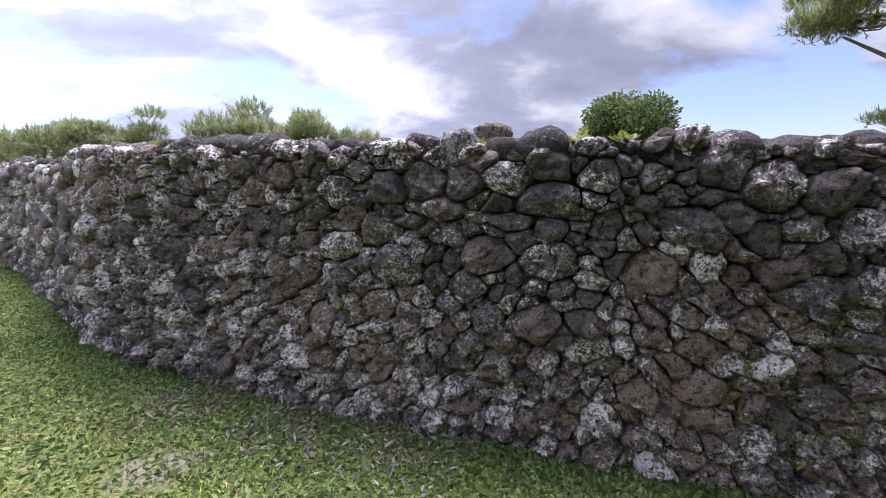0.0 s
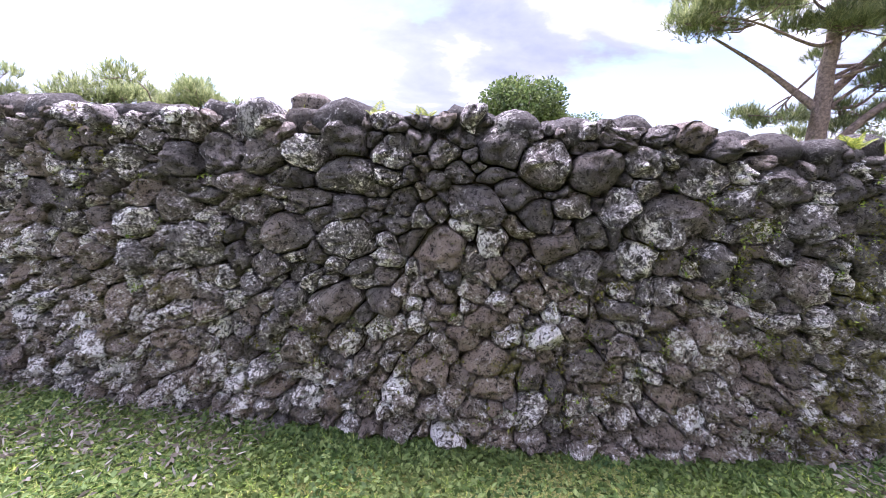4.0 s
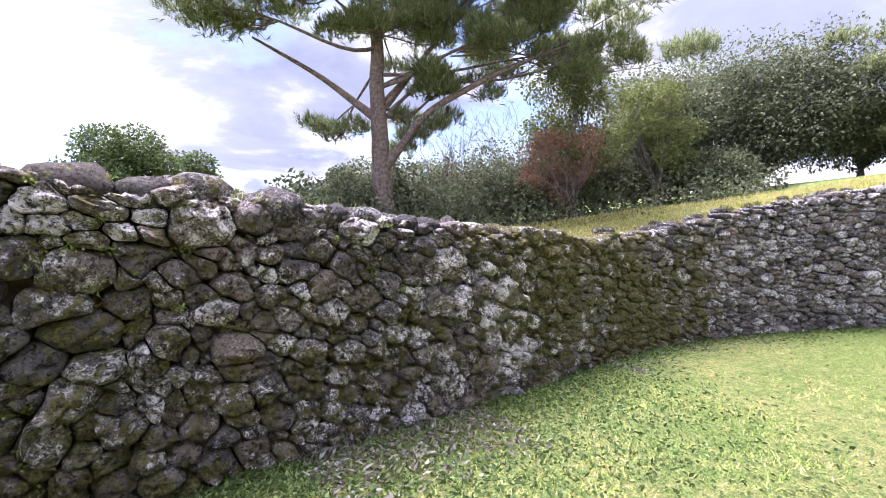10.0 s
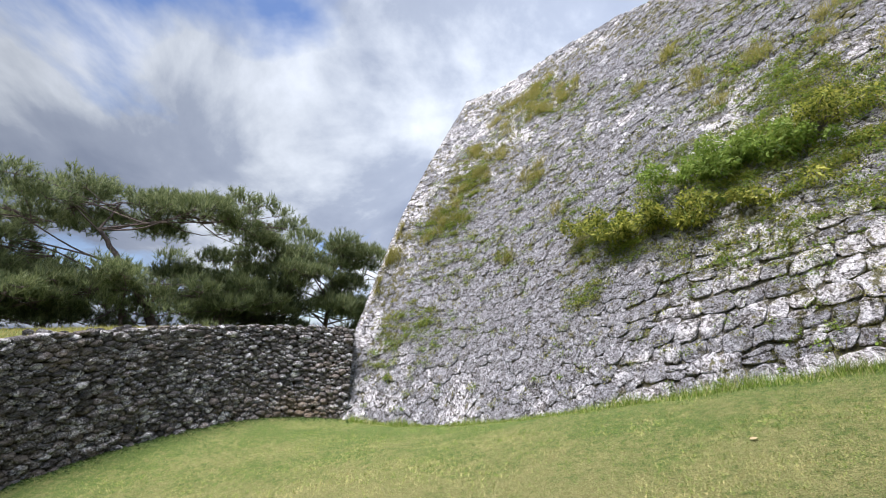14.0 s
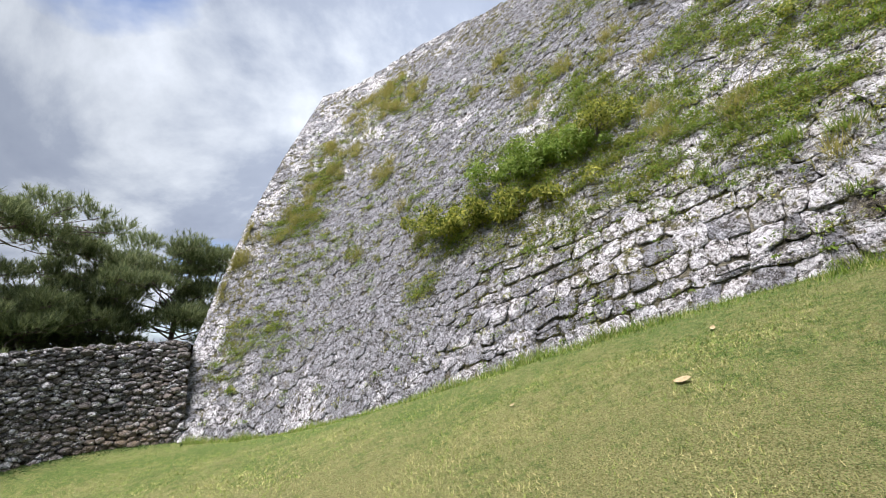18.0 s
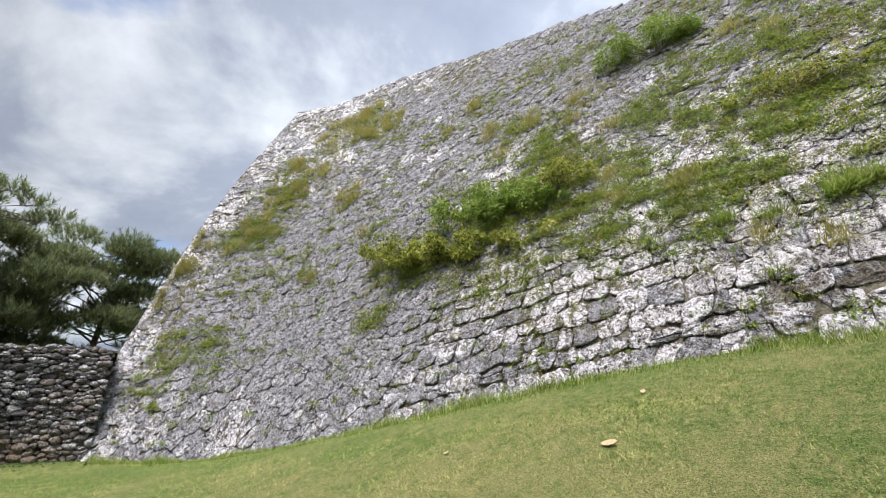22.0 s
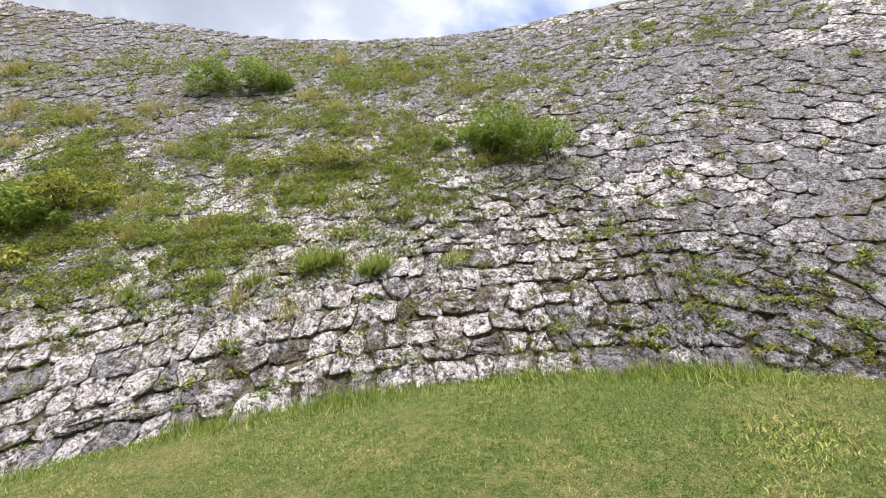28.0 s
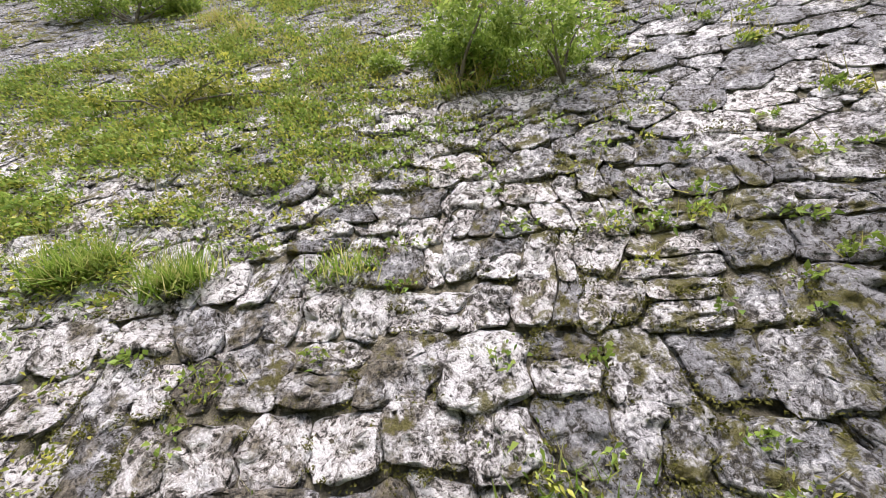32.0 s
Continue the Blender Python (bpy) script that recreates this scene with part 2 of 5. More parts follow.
def block_material():
    """Pale limestone, pitted: grey crust on the upper and outer blocks, white knobs, earth caught in hollows."""
    m = Mat("weathered_limestone_block", 0.92, 0.2)
    r = m.piece()
    r2 = m.math("FRACT", m.math("MULTIPLY", r, 7.31))
    r3 = m.math("FRACT", m.math("MULTIPLY", r, 13.7))
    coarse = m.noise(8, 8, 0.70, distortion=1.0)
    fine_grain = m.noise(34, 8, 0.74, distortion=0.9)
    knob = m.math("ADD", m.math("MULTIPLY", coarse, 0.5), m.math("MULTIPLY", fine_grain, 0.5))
    base = m.mix(m.ramp(coarse, (0.38, 0), (0.62, 1)), (0.40, 0.375, 0.36), (0.72, 0.68, 0.66))
    base = m.mix(m.ramp(r, (0.3, 0.0), (1.0, 0.6)), base, (0.56, 0.49, 0.44))
    base = m.mix(m.ramp(knob, (0.50, 0), (0.54, 0.95)), base, (0.88, 0.85, 0.835))
    west = m.math("MAXIMUM", near_spot(m, (0.2, -10.5, 5.5), (4.4, 4.5, 6.5)), m.math("MULTIPLY", near_spot(m, (3.0, -10.0, 3.0), (2.0, 2.0, 1.6)), 1.25))
    east = near_spot(m, (17.5, -13.0, 4.5), (8.0, 6.5, 8.5))
    upper = near_spot(m, (9.0, -15.0, 10.5), (16.0, 9.0, 5.6))
    crust = m.math("ADD", m.math("ADD", m.math("MULTIPLY", m.noise(0.8, 6, 0.66, distortion=0.8), 0.8), m.math("MULTIPLY", m.ramp(r2, (0.55, 0.1), (1.0, 1.0)), 0.26)), m.math("ADD", m.math("MULTIPLY", west, 0.22), m.math("MULTIPLY", m.math("MAXIMUM", east, upper), 0.33)))
    crust = m.math("ADD", crust, m.math("MULTIPLY", m.math("SUBTRACT", 0.5, knob), 0.9))
    grey = m.ramp(crust, (0.47, 0), (0.62, 0.94))
    slate = m.mix(m.ramp(knob, (0.42, 0), (0.58, 1)), (0.125, 0.123, 0.127), (0.345, 0.340, 0.350))
    slate = m.mix(m.ramp(knob, (0.535, 0), (0.59, 0.8)), slate, (0.58, 0.57, 0.575))
    slate = m.mix(m.ramp(r3, (0.0, 0.0), (1.0, 0.5)), slate, (0.30, 0.29, 0.295))
    c = m.mix(grey, base, slate)
    # earth caught in recessed blocks
    fill = m.math("ADD", m.math("ADD", m.math("MULTIPLY", r2, 0.22), m.noise(3.0, 8, 0.72)), m.math("MULTIPLY", near_spot(m, (6.4, -11.4, 2.6), (3.2, 2.0, 1.9)), 0.13))
    fill = m.math("ADD", fill, m.math("MULTIPLY", near_spot(m, (4.6, -11.6, 4.4), (1.8, 2.2, 2.0)), 0.07))
    brown = m.ramp(fill, (0.755, 0), (0.84, 0.85))
    earth = m.mix(m.ramp(m.noise(30, 6, 0.75), (0.38, 0), (0.62, 1)), (0.045, 0.036, 0.022), (0.27, 0.225, 0.15))
    c = m.mix(brown, c, earth)
    # the pits' darkness is put into the colour, where the relief dips
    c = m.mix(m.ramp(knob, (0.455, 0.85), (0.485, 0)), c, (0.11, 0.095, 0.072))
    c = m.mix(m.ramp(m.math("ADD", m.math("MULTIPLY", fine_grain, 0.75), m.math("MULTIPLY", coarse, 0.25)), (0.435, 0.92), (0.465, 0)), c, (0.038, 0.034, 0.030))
    moss = m.ramp(m.math("ADD", m.noise(6, 8, 0.72), m.math("MULTIPLY", m.noise(0.5, 3, 0.5), 0.5)), (0.82, 0), (0.89, 0.9))
    c = m.mix(moss, c, m.mix(m.noise(45, 4, 0.7), (0.05, 0.05, 0.014), (0.24, 0.21, 0.06)))
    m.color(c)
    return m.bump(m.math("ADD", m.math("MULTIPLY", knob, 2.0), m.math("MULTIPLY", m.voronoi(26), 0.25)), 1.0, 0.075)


M_BLOCK = block_material()


def plain_material(name, a, b, scale, bump=0.5, rough=0.95, dist=0.03):
    m = Mat(name, rough, 0.2)
    m.color(m.mix(m.ramp(m.noise(scale, 6, 0.65), (0.3, 0), (0.7, 1)), a, b))
    return m.bump(m.noise(scale * 3, 5, 0.65), bump, dist)


M_CORE = plain_material("earth_and_small_stone_fill", (0.018, 0.014, 0.010), (0.085, 0.065, 0.045), 9, 0.9)
M_BIGCORE = plain_material("earth_and_mortar_joint", (0.030, 0.028, 0.017), (0.25, 0.22, 0.155), 22, 1.0)


def lawn_material():
    """Mown turf: green shoots, straw and dark gaps, drier on the open slope and darker green along the low wall."""
    m = Mat("mown_lawn", 0.95, 0.15)
    a = m.mix(m.ramp(m.noise(34, 6, 0.74), (0.40, 0), (0.60, 1)), (0.045, 0.085, 0.014), (0.155, 0.225, 0.042))
    # green darkened in colour along the low wall, against the high exposure there
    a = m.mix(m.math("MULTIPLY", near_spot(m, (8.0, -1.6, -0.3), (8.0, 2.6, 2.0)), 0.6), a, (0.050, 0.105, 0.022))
    worn = m.math("MULTIPLY", near_spot(m, (11.5, -6.8, 0.3), (10.0, 5.0, 4.0)), 0.20)
    dry = m.math("ADD", worn, m.math("ADD", m.math("MULTIPLY", m.noise(0.6, 6, 0.66), 0.55), m.math("MULTIPLY", m.noise(7, 8, 0.78), 0.62)))
    tuft = m.noise(16, 6, 0.78)
    a = m.mix(m.ramp(tuft, (0.40, 0.7), (0.50, 0)), a, (0.045, 0.085, 0.014))
    c = m.mix(m.ramp(m.math("ADD", dry, m.math("MULTIPLY", m.math("SUBTRACT", tuft, 0.5), 0.5)), (0.56, 0), (0.74, 0.88)), a, m.mix(m.ramp(m.noise(60, 4, 0.75), (0.40, 0), (0.60, 1)), (0.17, 0.155, 0.050), (0.40, 0.35, 0.145)))
    c = m.mix(m.ramp(m.noise(85, 5, 0.8), (0.42, 0.85), (0.48, 0)), c, (0.034, 0.052, 0.010))
    c = m.mix(m.ramp(m.noise(110, 3, 0.75), (0.55, 0), (0.60, 0.75)), c, (0.40, 0.39, 0.165))
    c = m.mix(m.ramp(m.noise(130, 3, 0.75), (0.58, 0), (0.62, 0.7)), c, (0.15, 0.30, 0.045))
    bare = m.math("MULTIPLY", near_spot(m, (-0.80, 0.42, 0.0), (0.30, 0.24, 0.4)), m.ramp(m.noise(9, 6, 0.7), (0.36, 0.2), (0.52, 1)))
    c = m.mix(bare, c, m.mix(m.noise(40, 5, 0.7), (0.16, 0.125, 0.10), (0.46, 0.40, 0.35)))
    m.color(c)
    return m.bump(m.math("ADD", m.noise(60, 5, 0.75), m.noise(12, 3, 0.6)), 1.0, 0.05)


M_LAWN = lawn_material()


def leaf_material(name, *tones, rough=0.6):
    """Foliage: each leaf takes its own tone."""
    m = Mat(name, rough, 0.18)
    r = m.nt.nodes.new("ShaderNodeNewGeometry").outputs["Random Per Island"]
    stops = [(i / max(1, len(tones) - 1), t) for i, t in enumerate(tones)]
    c = m.mix(m.ramp(m.noise(1.7, 3, 0.5), (0.35, 0.0), (0.7, 0.35)), m.ramp(r, *stops), (0.11, 0.12, 0.03))
    m.color(c)
    b = m.nt.nodes.new("ShaderNodeBsdfTranslucent")
    m.link(c, b.inputs["Color"])
    mixer = m.nt.nodes.new("ShaderNodeMixShader")
    mixer.inputs[0].default_value = 0.42
    m.link(m.b.outputs[0], mixer.inputs[1])
    m.link(b.outputs[0], mixer.inputs[2])
    m.link(mixer.outputs[0], m.nt.nodes["Material Output"].inputs["Surface"])
    return m.m


M_GRASS = leaf_material("grass_blade", (0.10, 0.18, 0.022), (0.20, 0.32, 0.042), (0.34, 0.43, 0.085), (0.62, 0.55, 0.24))


def turf_material():
    """Mown blades that stand in green and straw-coloured clumps."""
    m = Mat("turf_blade", 0.7, 0.15)
    r = m.nt.nodes.new("ShaderNodeNewGeometry").outputs["Random Per Island"]
    worn = m.math("MULTIPLY", near_spot(m, (11.5, -6.8, 0.3), (10.0, 5.0, 4.0)), 0.16)
    wall_green = m.math("MULTIPLY", near_spot(m, (6.0, -0.8, 0.0), (10.0, 3.0, 3.0)), -0.16)
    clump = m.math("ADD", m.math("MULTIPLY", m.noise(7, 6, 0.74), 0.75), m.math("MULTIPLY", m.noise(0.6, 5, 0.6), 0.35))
    tone = m.math("ADD", m.math("ADD", clump, m.math("MULTIPLY", r, 0.34)), m.math("ADD", worn, wall_green))
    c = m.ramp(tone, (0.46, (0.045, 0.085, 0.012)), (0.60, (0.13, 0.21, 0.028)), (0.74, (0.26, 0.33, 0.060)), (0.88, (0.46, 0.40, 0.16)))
    return m.color(c).m


M_TURF = turf_material()
M_WEED = leaf_material("low_weed_leaf", (0.026, 0.055, 0.017), (0.070, 0.125, 0.036), (0.21, 0.28, 0.10))
M_WALLPLANT = leaf_material("wall_plant_leaf", (0.05, 0.075, 0.012), (0.17, 0.21, 0.035), (0.38, 0.40, 0.065), (0.56, 0.52, 0.11))
M_MOSSLEAF = leaf_material("moss_leaf", (0.045, 0.042, 0.012), (0.11, 0.105, 0.025), (0.22, 0.21, 0.05))
M_FERN = leaf_material("fern_leaf", (0.08, 0.12, 0.018), (0.16, 0.20, 0.028), (0.27, 0.29, 0.05))
M_TAN = leaf_material("dry_grass_blade", (0.28, 0.25, 0.075), (0.42, 0.36, 0.12), (0.33, 0.34, 0.08), (0.52, 0.44, 0.20))
M_SHRUB = leaf_material("shrub_leaf", (0.022, 0.040, 0.014), (0.045, 0.078, 0.024), (0.11, 0.15, 0.05))
M_BRIGHT = leaf_material("bright_shrub_leaf", (0.11, 0.19, 0.03), (0.24, 0.34, 0.055), (0.38, 0.46, 0.11))
M_DARKLEAF = leaf_material("dark_broad_leaf", (0.046, 0.058, 0.034), (0.092, 0.114, 0.064), (0.22, 0.24, 0.14))
M_LIGHTLEAF = leaf_material("olive_leaf", (0.07, 0.10, 0.03), (0.12, 0.15, 0.045), (0.19, 0.20, 0.07))
M_NEEDLE = leaf_material("pine_needle", (0.082, 0.110, 0.052), (0.170, 0.208, 0.092), (0.32, 0.35, 0.165))
M_RUSTY = leaf_material("rusty_dead_leaf", (0.16, 0.075, 0.05), (0.26, 0.13, 0.09), (0.33, 0.19, 0.14))
M_DEBRIS = leaf_material("dry_fallen_leaf", (0.06, 0.05, 0.04), (0.15, 0.13, 0.115), (0.36, 0.34, 0.32))
M_BARK = plain_material("pine_bark", (0.06, 0.045, 0.038), (0.25, 0.19, 0.165), 14, 0.9)
M_TWIG = plain_material("grey_twig_bark", (0.10, 0.085, 0.075), (0.24, 0.21, 0.19), 20, 0.6)
M_FALLEN = plain_material("pale_fallen_leaf", (0.28, 0.20, 0.10), (0.46, 0.37, 0.21), 30, 0.3)

# ---- the lie of the land ----
SLOPE = (0.021, -0.753, 1.585, -0.895, -0.456, -0.324, 0.833, 0.671, 0.638, 0.111, -0.158, -0.351, -0.699, -0.082, 0.271)


def lawn_z(x, y):
    """Height of the lawn inside the walls: a smooth quartic, held at its edges."""
    x, y = np.clip(np.asarray(x, float), -6, 24) / 10, np.clip(np.asarray(y, float), -13, 5) / 10
    terms = [x**i * y**j for i in range(5) for j in range(5 - i)]
    return sum(c * t for c, t in zip(SLOPE, terms))


def smooth_line(points, n=16):
    """A smooth plan line through its corner points."""
    p = np.array(points, float)
    q = np.vstack([2 * p[0] - p[1], p, 2 * p[-1] - p[-2]])
    out = []
    for i in range(1, len(q) - 2):
        a, b, c, d = q[i - 1:i + 3]
        for k in range(n):
            t = k / n
            out.append(0.5 * (2 * b + (c - a) * t + (2 * a - 5 * b + 4 * c - d) * t * t + (3 * b - 3 * c + d - a) * t**3))
    out.append(p[-1])
    return np.array(out)


class Face:
    """A battered wall face over a plan line. s: metres along it, v: 0 at the foot to 1 at the rim."""

    def __init__(self, points, batter, rim_x, rim_z, by_height):
        self.c = smooth_line(points)
        d = np.diff(self.c, axis=0)
        self.s = np.r_[0, np.cumsum(np.hypot(*d.T))]
        t = np.gradient(self.c, axis=0)
        t /= np.linalg.norm(t, axis=1)[:, None]
        self.t, self.n = t, np.stack([-t[:, 1], t[:, 0]], 1)  # n: away from the lawn
        self.batter, self.length, self.edge = batter, self.s[-1], None
        self.foot = lawn_z(self.c[:, 0], self.c[:, 1])
        rim = np.interp(np.arange(len(self.c)) / (len(self.c) - 1), rim_x, rim_z)
        self.rim = self.foot + rim if by_height else rim

    def along(self, s, arr):
        if arr.ndim == 1:
            return np.interp(s, self.s, arr)
        return np.stack([np.interp(s, self.s, arr[:, k]) for k in range(arr.shape[1])], -1)

    def height(self, s):
        return self.along(s, self.rim) - self.along(s, self.foot)

    def point(self, s, z, out=0.0):
        """The place at s and height z above the foot, out metres proud of the face."""
        s = np.asarray(s, float)
        if self.edge:  # the end of the wall, which leans
            s = s + np.interp(z, *self.edge) * np.clip(1 - s / 7, 0, 1)
        c, n = self.along(s, self.c), self.along(s, self.n)
        xy = c + n * np.asarray(self.batter * z - out)[..., None]
        zz = self.along(s, self.foot) + z
        return np.concatenate([xy, np.asarray(zz)[..., None]], -1)

    def s_of_x(self, x):
        return float(self.s[np.abs(self.c[:, 0] - x).argmin()])


LOW_PLAN = [(-17, 14.8), (-8.1, 8.5), (-5.0, 5.6), (-2.45, 2.7), (-0.5, 1.33), (0.92, 0.58), (1.87, 0.1), (2.75, -0.25), (3.64, -0.5), (4.65, -0.66), (6.74, -0.68), (9.4, -0.58), (11.5, -0.52), (13.5, -0.35), (15.5, -0.4), (17.4, -1.0), (18.8, -2.1), (19.9, -3.4), (20.9, -4.8), (21.6, -6.5), (21.9, -8.3), (21.7, -9.7), (21.0, -11.0)]
BIG_PLAN = [(21.6, -10.55), (20.3, -11.2), (18.4, -11.7), (16, -11.95), (13.7, -12.0), (11.6, -11.95), (9.3, -11.8), (7.2, -11.4), (5.5, -11.0), (4.3, -10.6), (3.2, -10.05), (2.0, -9.3), (0.6, -8.3), (-1.2, -6.9), (-4, -4.6)]
u_low = np.linspace(0, 1, len(LOW_PLAN))
low = Face(LOW_PLAN, 0.10, u_low, [2.0, 2.15, 2.1, 2.03, 1.94, 1.88, 1.87, 1.85, 1.80, 1.80, 1.76, 1.66, 1.57, 1.55, 1.78, 2.15, 2.35, 2.45, 2.46, 2.40, 2.32, 2.38, 2.45], True)
u_big = np.linspace(0, 1, len(BIG_PLAN))
big = Face(BIG_PLAN, 0.42, u_big, [12.3, 12.4, 13.3, 13.4, 13.0, 12.7, 12.0, 11.6, 11.55, 11.6, 11.6, 11.5, 11.3, 11.1, 11.0], False)
big.edge = ([0, 2.4, 6.6, 12.4], [0.45, 0.22, 0.67, 1.45])


def mesh_object(name, verts, faces, material, smooth=False):
    me = bpy.data.meshes.new(name)
    me.from_pydata([tuple(v) for v in verts], [], [tuple(int(i) for i in f) for f in faces])
    if material:
        me.materials.append(material)
    if smooth:
        me.polygons.foreach_set("use_smooth", [True] * len(me.polygons))
    me.update()
    return new(name, me)


def grid_faces(nu, nv, base=0):
    i = (np.arange(nu - 1)[:, None] * nv + np.arange(nv - 1)[None]).ravel() + base
    return np.stack([i, i + nv, i + nv + 1, i + 1], 1)


# ---- ground ----
def outside(x, y):
    """How far a place lies behind the low wall's face, and the index of the nearest point of that face."""
    xy = np.stack([x, y], -1)
    near = np.empty(len(xy), int)
    for k in range(0, len(xy), 4000):
        near[k:k + 4000] = ((xy[k:k + 4000, None] - low.c[None]) ** 2).sum(-1).argmin(1)
    return ((xy - low.c[near]) * low.n[near]).sum(1), near, np.linalg.norm(xy - low.c[near], axis=1)


def ground_z(x, y):
    x, y = np.asarray(x, float).ravel(), np.asarray(y, float).ravel()
    z = lawn_z(x, y)
    d, near, dist = outside(x, y)
    behind = (d > 0.45) & ~((y < -10.5) | ((x < 0) & (y < 1) & (d > 6)))
    bank = low.rim[near] - 0.22 - 0.02 * dist
    rise = np.clip((low.c[near, 0] - 17.0) / 3, 0, 1)
    bank = bank + rise * (0.13 + 0.025 * dist.clip(0, 4))
    z = np.where(behind, bank, z)
    far = np.clip((np.hypot(x - 8, y + 4) - 32) / 60, 0, 1)
    return z * (1 - far) - 6 * far


def axis_steps(lo, hi, step):
    mid = np.arange(lo, hi + step / 2, step)
    out = [1, 3, 7, 15, 30, 60, 120, 300, 700, 1800]
    return np.r_[[lo - o for o in reversed(out)], mid, [hi + o for o in out]]


gx, gy = axis_steps(-17, 30, 0.30), axis_steps(-16, 20, 0.30)
GX, GY = np.meshgrid(gx, gy, indexing="ij")
gz = ground_z(GX, GY).reshape(GX.shape)
fine = np.array([noise.noise((x * 1.3, y * 1.3, 0)) for x, y in zip(GX.ravel(), GY.ravel())]).reshape(GX.shape)
gz = gz + 0.02 * fine
ground = mesh_object("ground", np.stack([GX, GY, gz], -1).reshape(-1, 3), grid_faces(*GX.shape), M_LAWN, True)
tagged(ground, "sloping mown green lawn with drier yellow patches", "lawn", kind="structure")


# ---- walls ----
def wall_core(name, face, back, top_drop, material, step=0.4, rows=5, inset=0.11, s0=0.0, s1=None):
    """The solid wall behind the facing stones: face, top and back."""
    ss = np.append(np.arange(s0, (s1 or face.length) - step / 2, step), s1 or face.length)
    h = face.height(ss)
    rings = []
    if face.edge:
        h = h.clip(0, 13.4)
    for k in range(rows):
        z = -0.5 + (h + 0.5 - top_drop) * k / (rows - 1)
        rings.append(face.point(ss, z, -inset))
    top = face.point(ss, h - top_drop, -inset)
    n = face.along(ss, face.n)
    bk = top.copy()
    bk[:, :2] += n * back
    low_bk = bk.copy()
    low_bk[:, 2] = face.along(ss, face.foot) - 1.0
    rings += [bk, low_bk]
    v = np.stack(rings, 1).reshape(-1, 3)
    return mesh_object(name, v, grid_faces(len(ss), len(rings)), material)


sA, sB = low.s_of_x(-2.6), low.s_of_x(12.8)
wall_low = wall_core("wall_north", low, 0.95, 0.10, M_CORE, s1=sB)
tagged(wall_low, "low dry-stone wall of dark mossy coral limestone rubble", "stone wall", kind="structure")
wall_curve = wall_core("wall_northeast", low, 0.95, 0.10, M_CORE, s0=sB)
tagged(wall_curve, "curving dry-stone wall of small flat grey limestone pieces", "stone wall", kind="structure")
wall_big = wall_core("wall_south", big, 3.0, 0.05, M_BIGCORE, 0.3, 40, 0.031)
tagged(wall_big, "tall battered castle wall of pale limestone blocks", "castle wall", kind="structure")
# the return of the tall wall behind its corner
rise = np.linspace(-0.6, float(big.height(1.4)), 14)
corner = big.point(np.zeros(14), rise, -0.13)
ret = corner.copy()
ret[:, :2] += np.array([0.3, -12.0])
wall_return = mesh_object("wall_east", np.stack([corner, ret], 0).reshape(-1, 3), grid_faces(2, 14), M_BIGCORE)
tagged(wall_return, "return of the tall limestone castle wall", "castle wall", kind="structure")

# ---- facing stones ----
def vnoise(p, seed=0):
    """Smooth value noise of points (..., 3), between -1 and 1."""
    p = np.asarray(p, float) + 100.0
    i = np.floor(p).astype(np.int64)
    f = p - i
    f = f * f * (3 - 2 * f)

    def corner_value(dx, dy, dz):
        n = (i[..., 0] + dx) * 73856093 ^ (i[..., 1] + dy) * 19349663 ^ (i[..., 2] + dz) * 83492791 ^ (seed * 2654435 + 7)
        n = (n ^ (n >> 13)) * 1274126177
        return ((n ^ (n >> 16)) & 65535) / 32767.5 - 1

    out = 0
    for dx in (0, 1):
        for dy in (0, 1):
            for dz in (0, 1):
                w = (f[..., 0] if dx else 1 - f[..., 0]) * (f[..., 1] if dy else 1 - f[..., 1]) * (f[..., 2] if dz else 1 - f[..., 2])
                out = out + w * corner_value(dx, dy, dz)
    return out


def fast_mesh(name, v, f, material, smooth=True):
    """A mesh from arrays of vertices and of faces that all have the same number of corners."""
    k = f.shape[1]
    me = bpy.data.meshes.new(name)
    me.vertices.add(len(v))
    me.vertices.foreach_set("co", np.ascontiguousarray(v, np.float32).ravel())
    me.loops.add(k * len(f))
    me.loops.foreach_set("vertex_index", np.ascontiguousarray(f, np.int32).ravel())
    me.polygons.add(len(f))
    me.polygons.foreach_set("loop_start", np.arange(0, k * len(f), k, dtype=np.int32))
    me.polygons.foreach_set("use_smooth", np.full(len(f), smooth))
    me.materials.append(material)
    me.update(calc_edges=True)
    return me


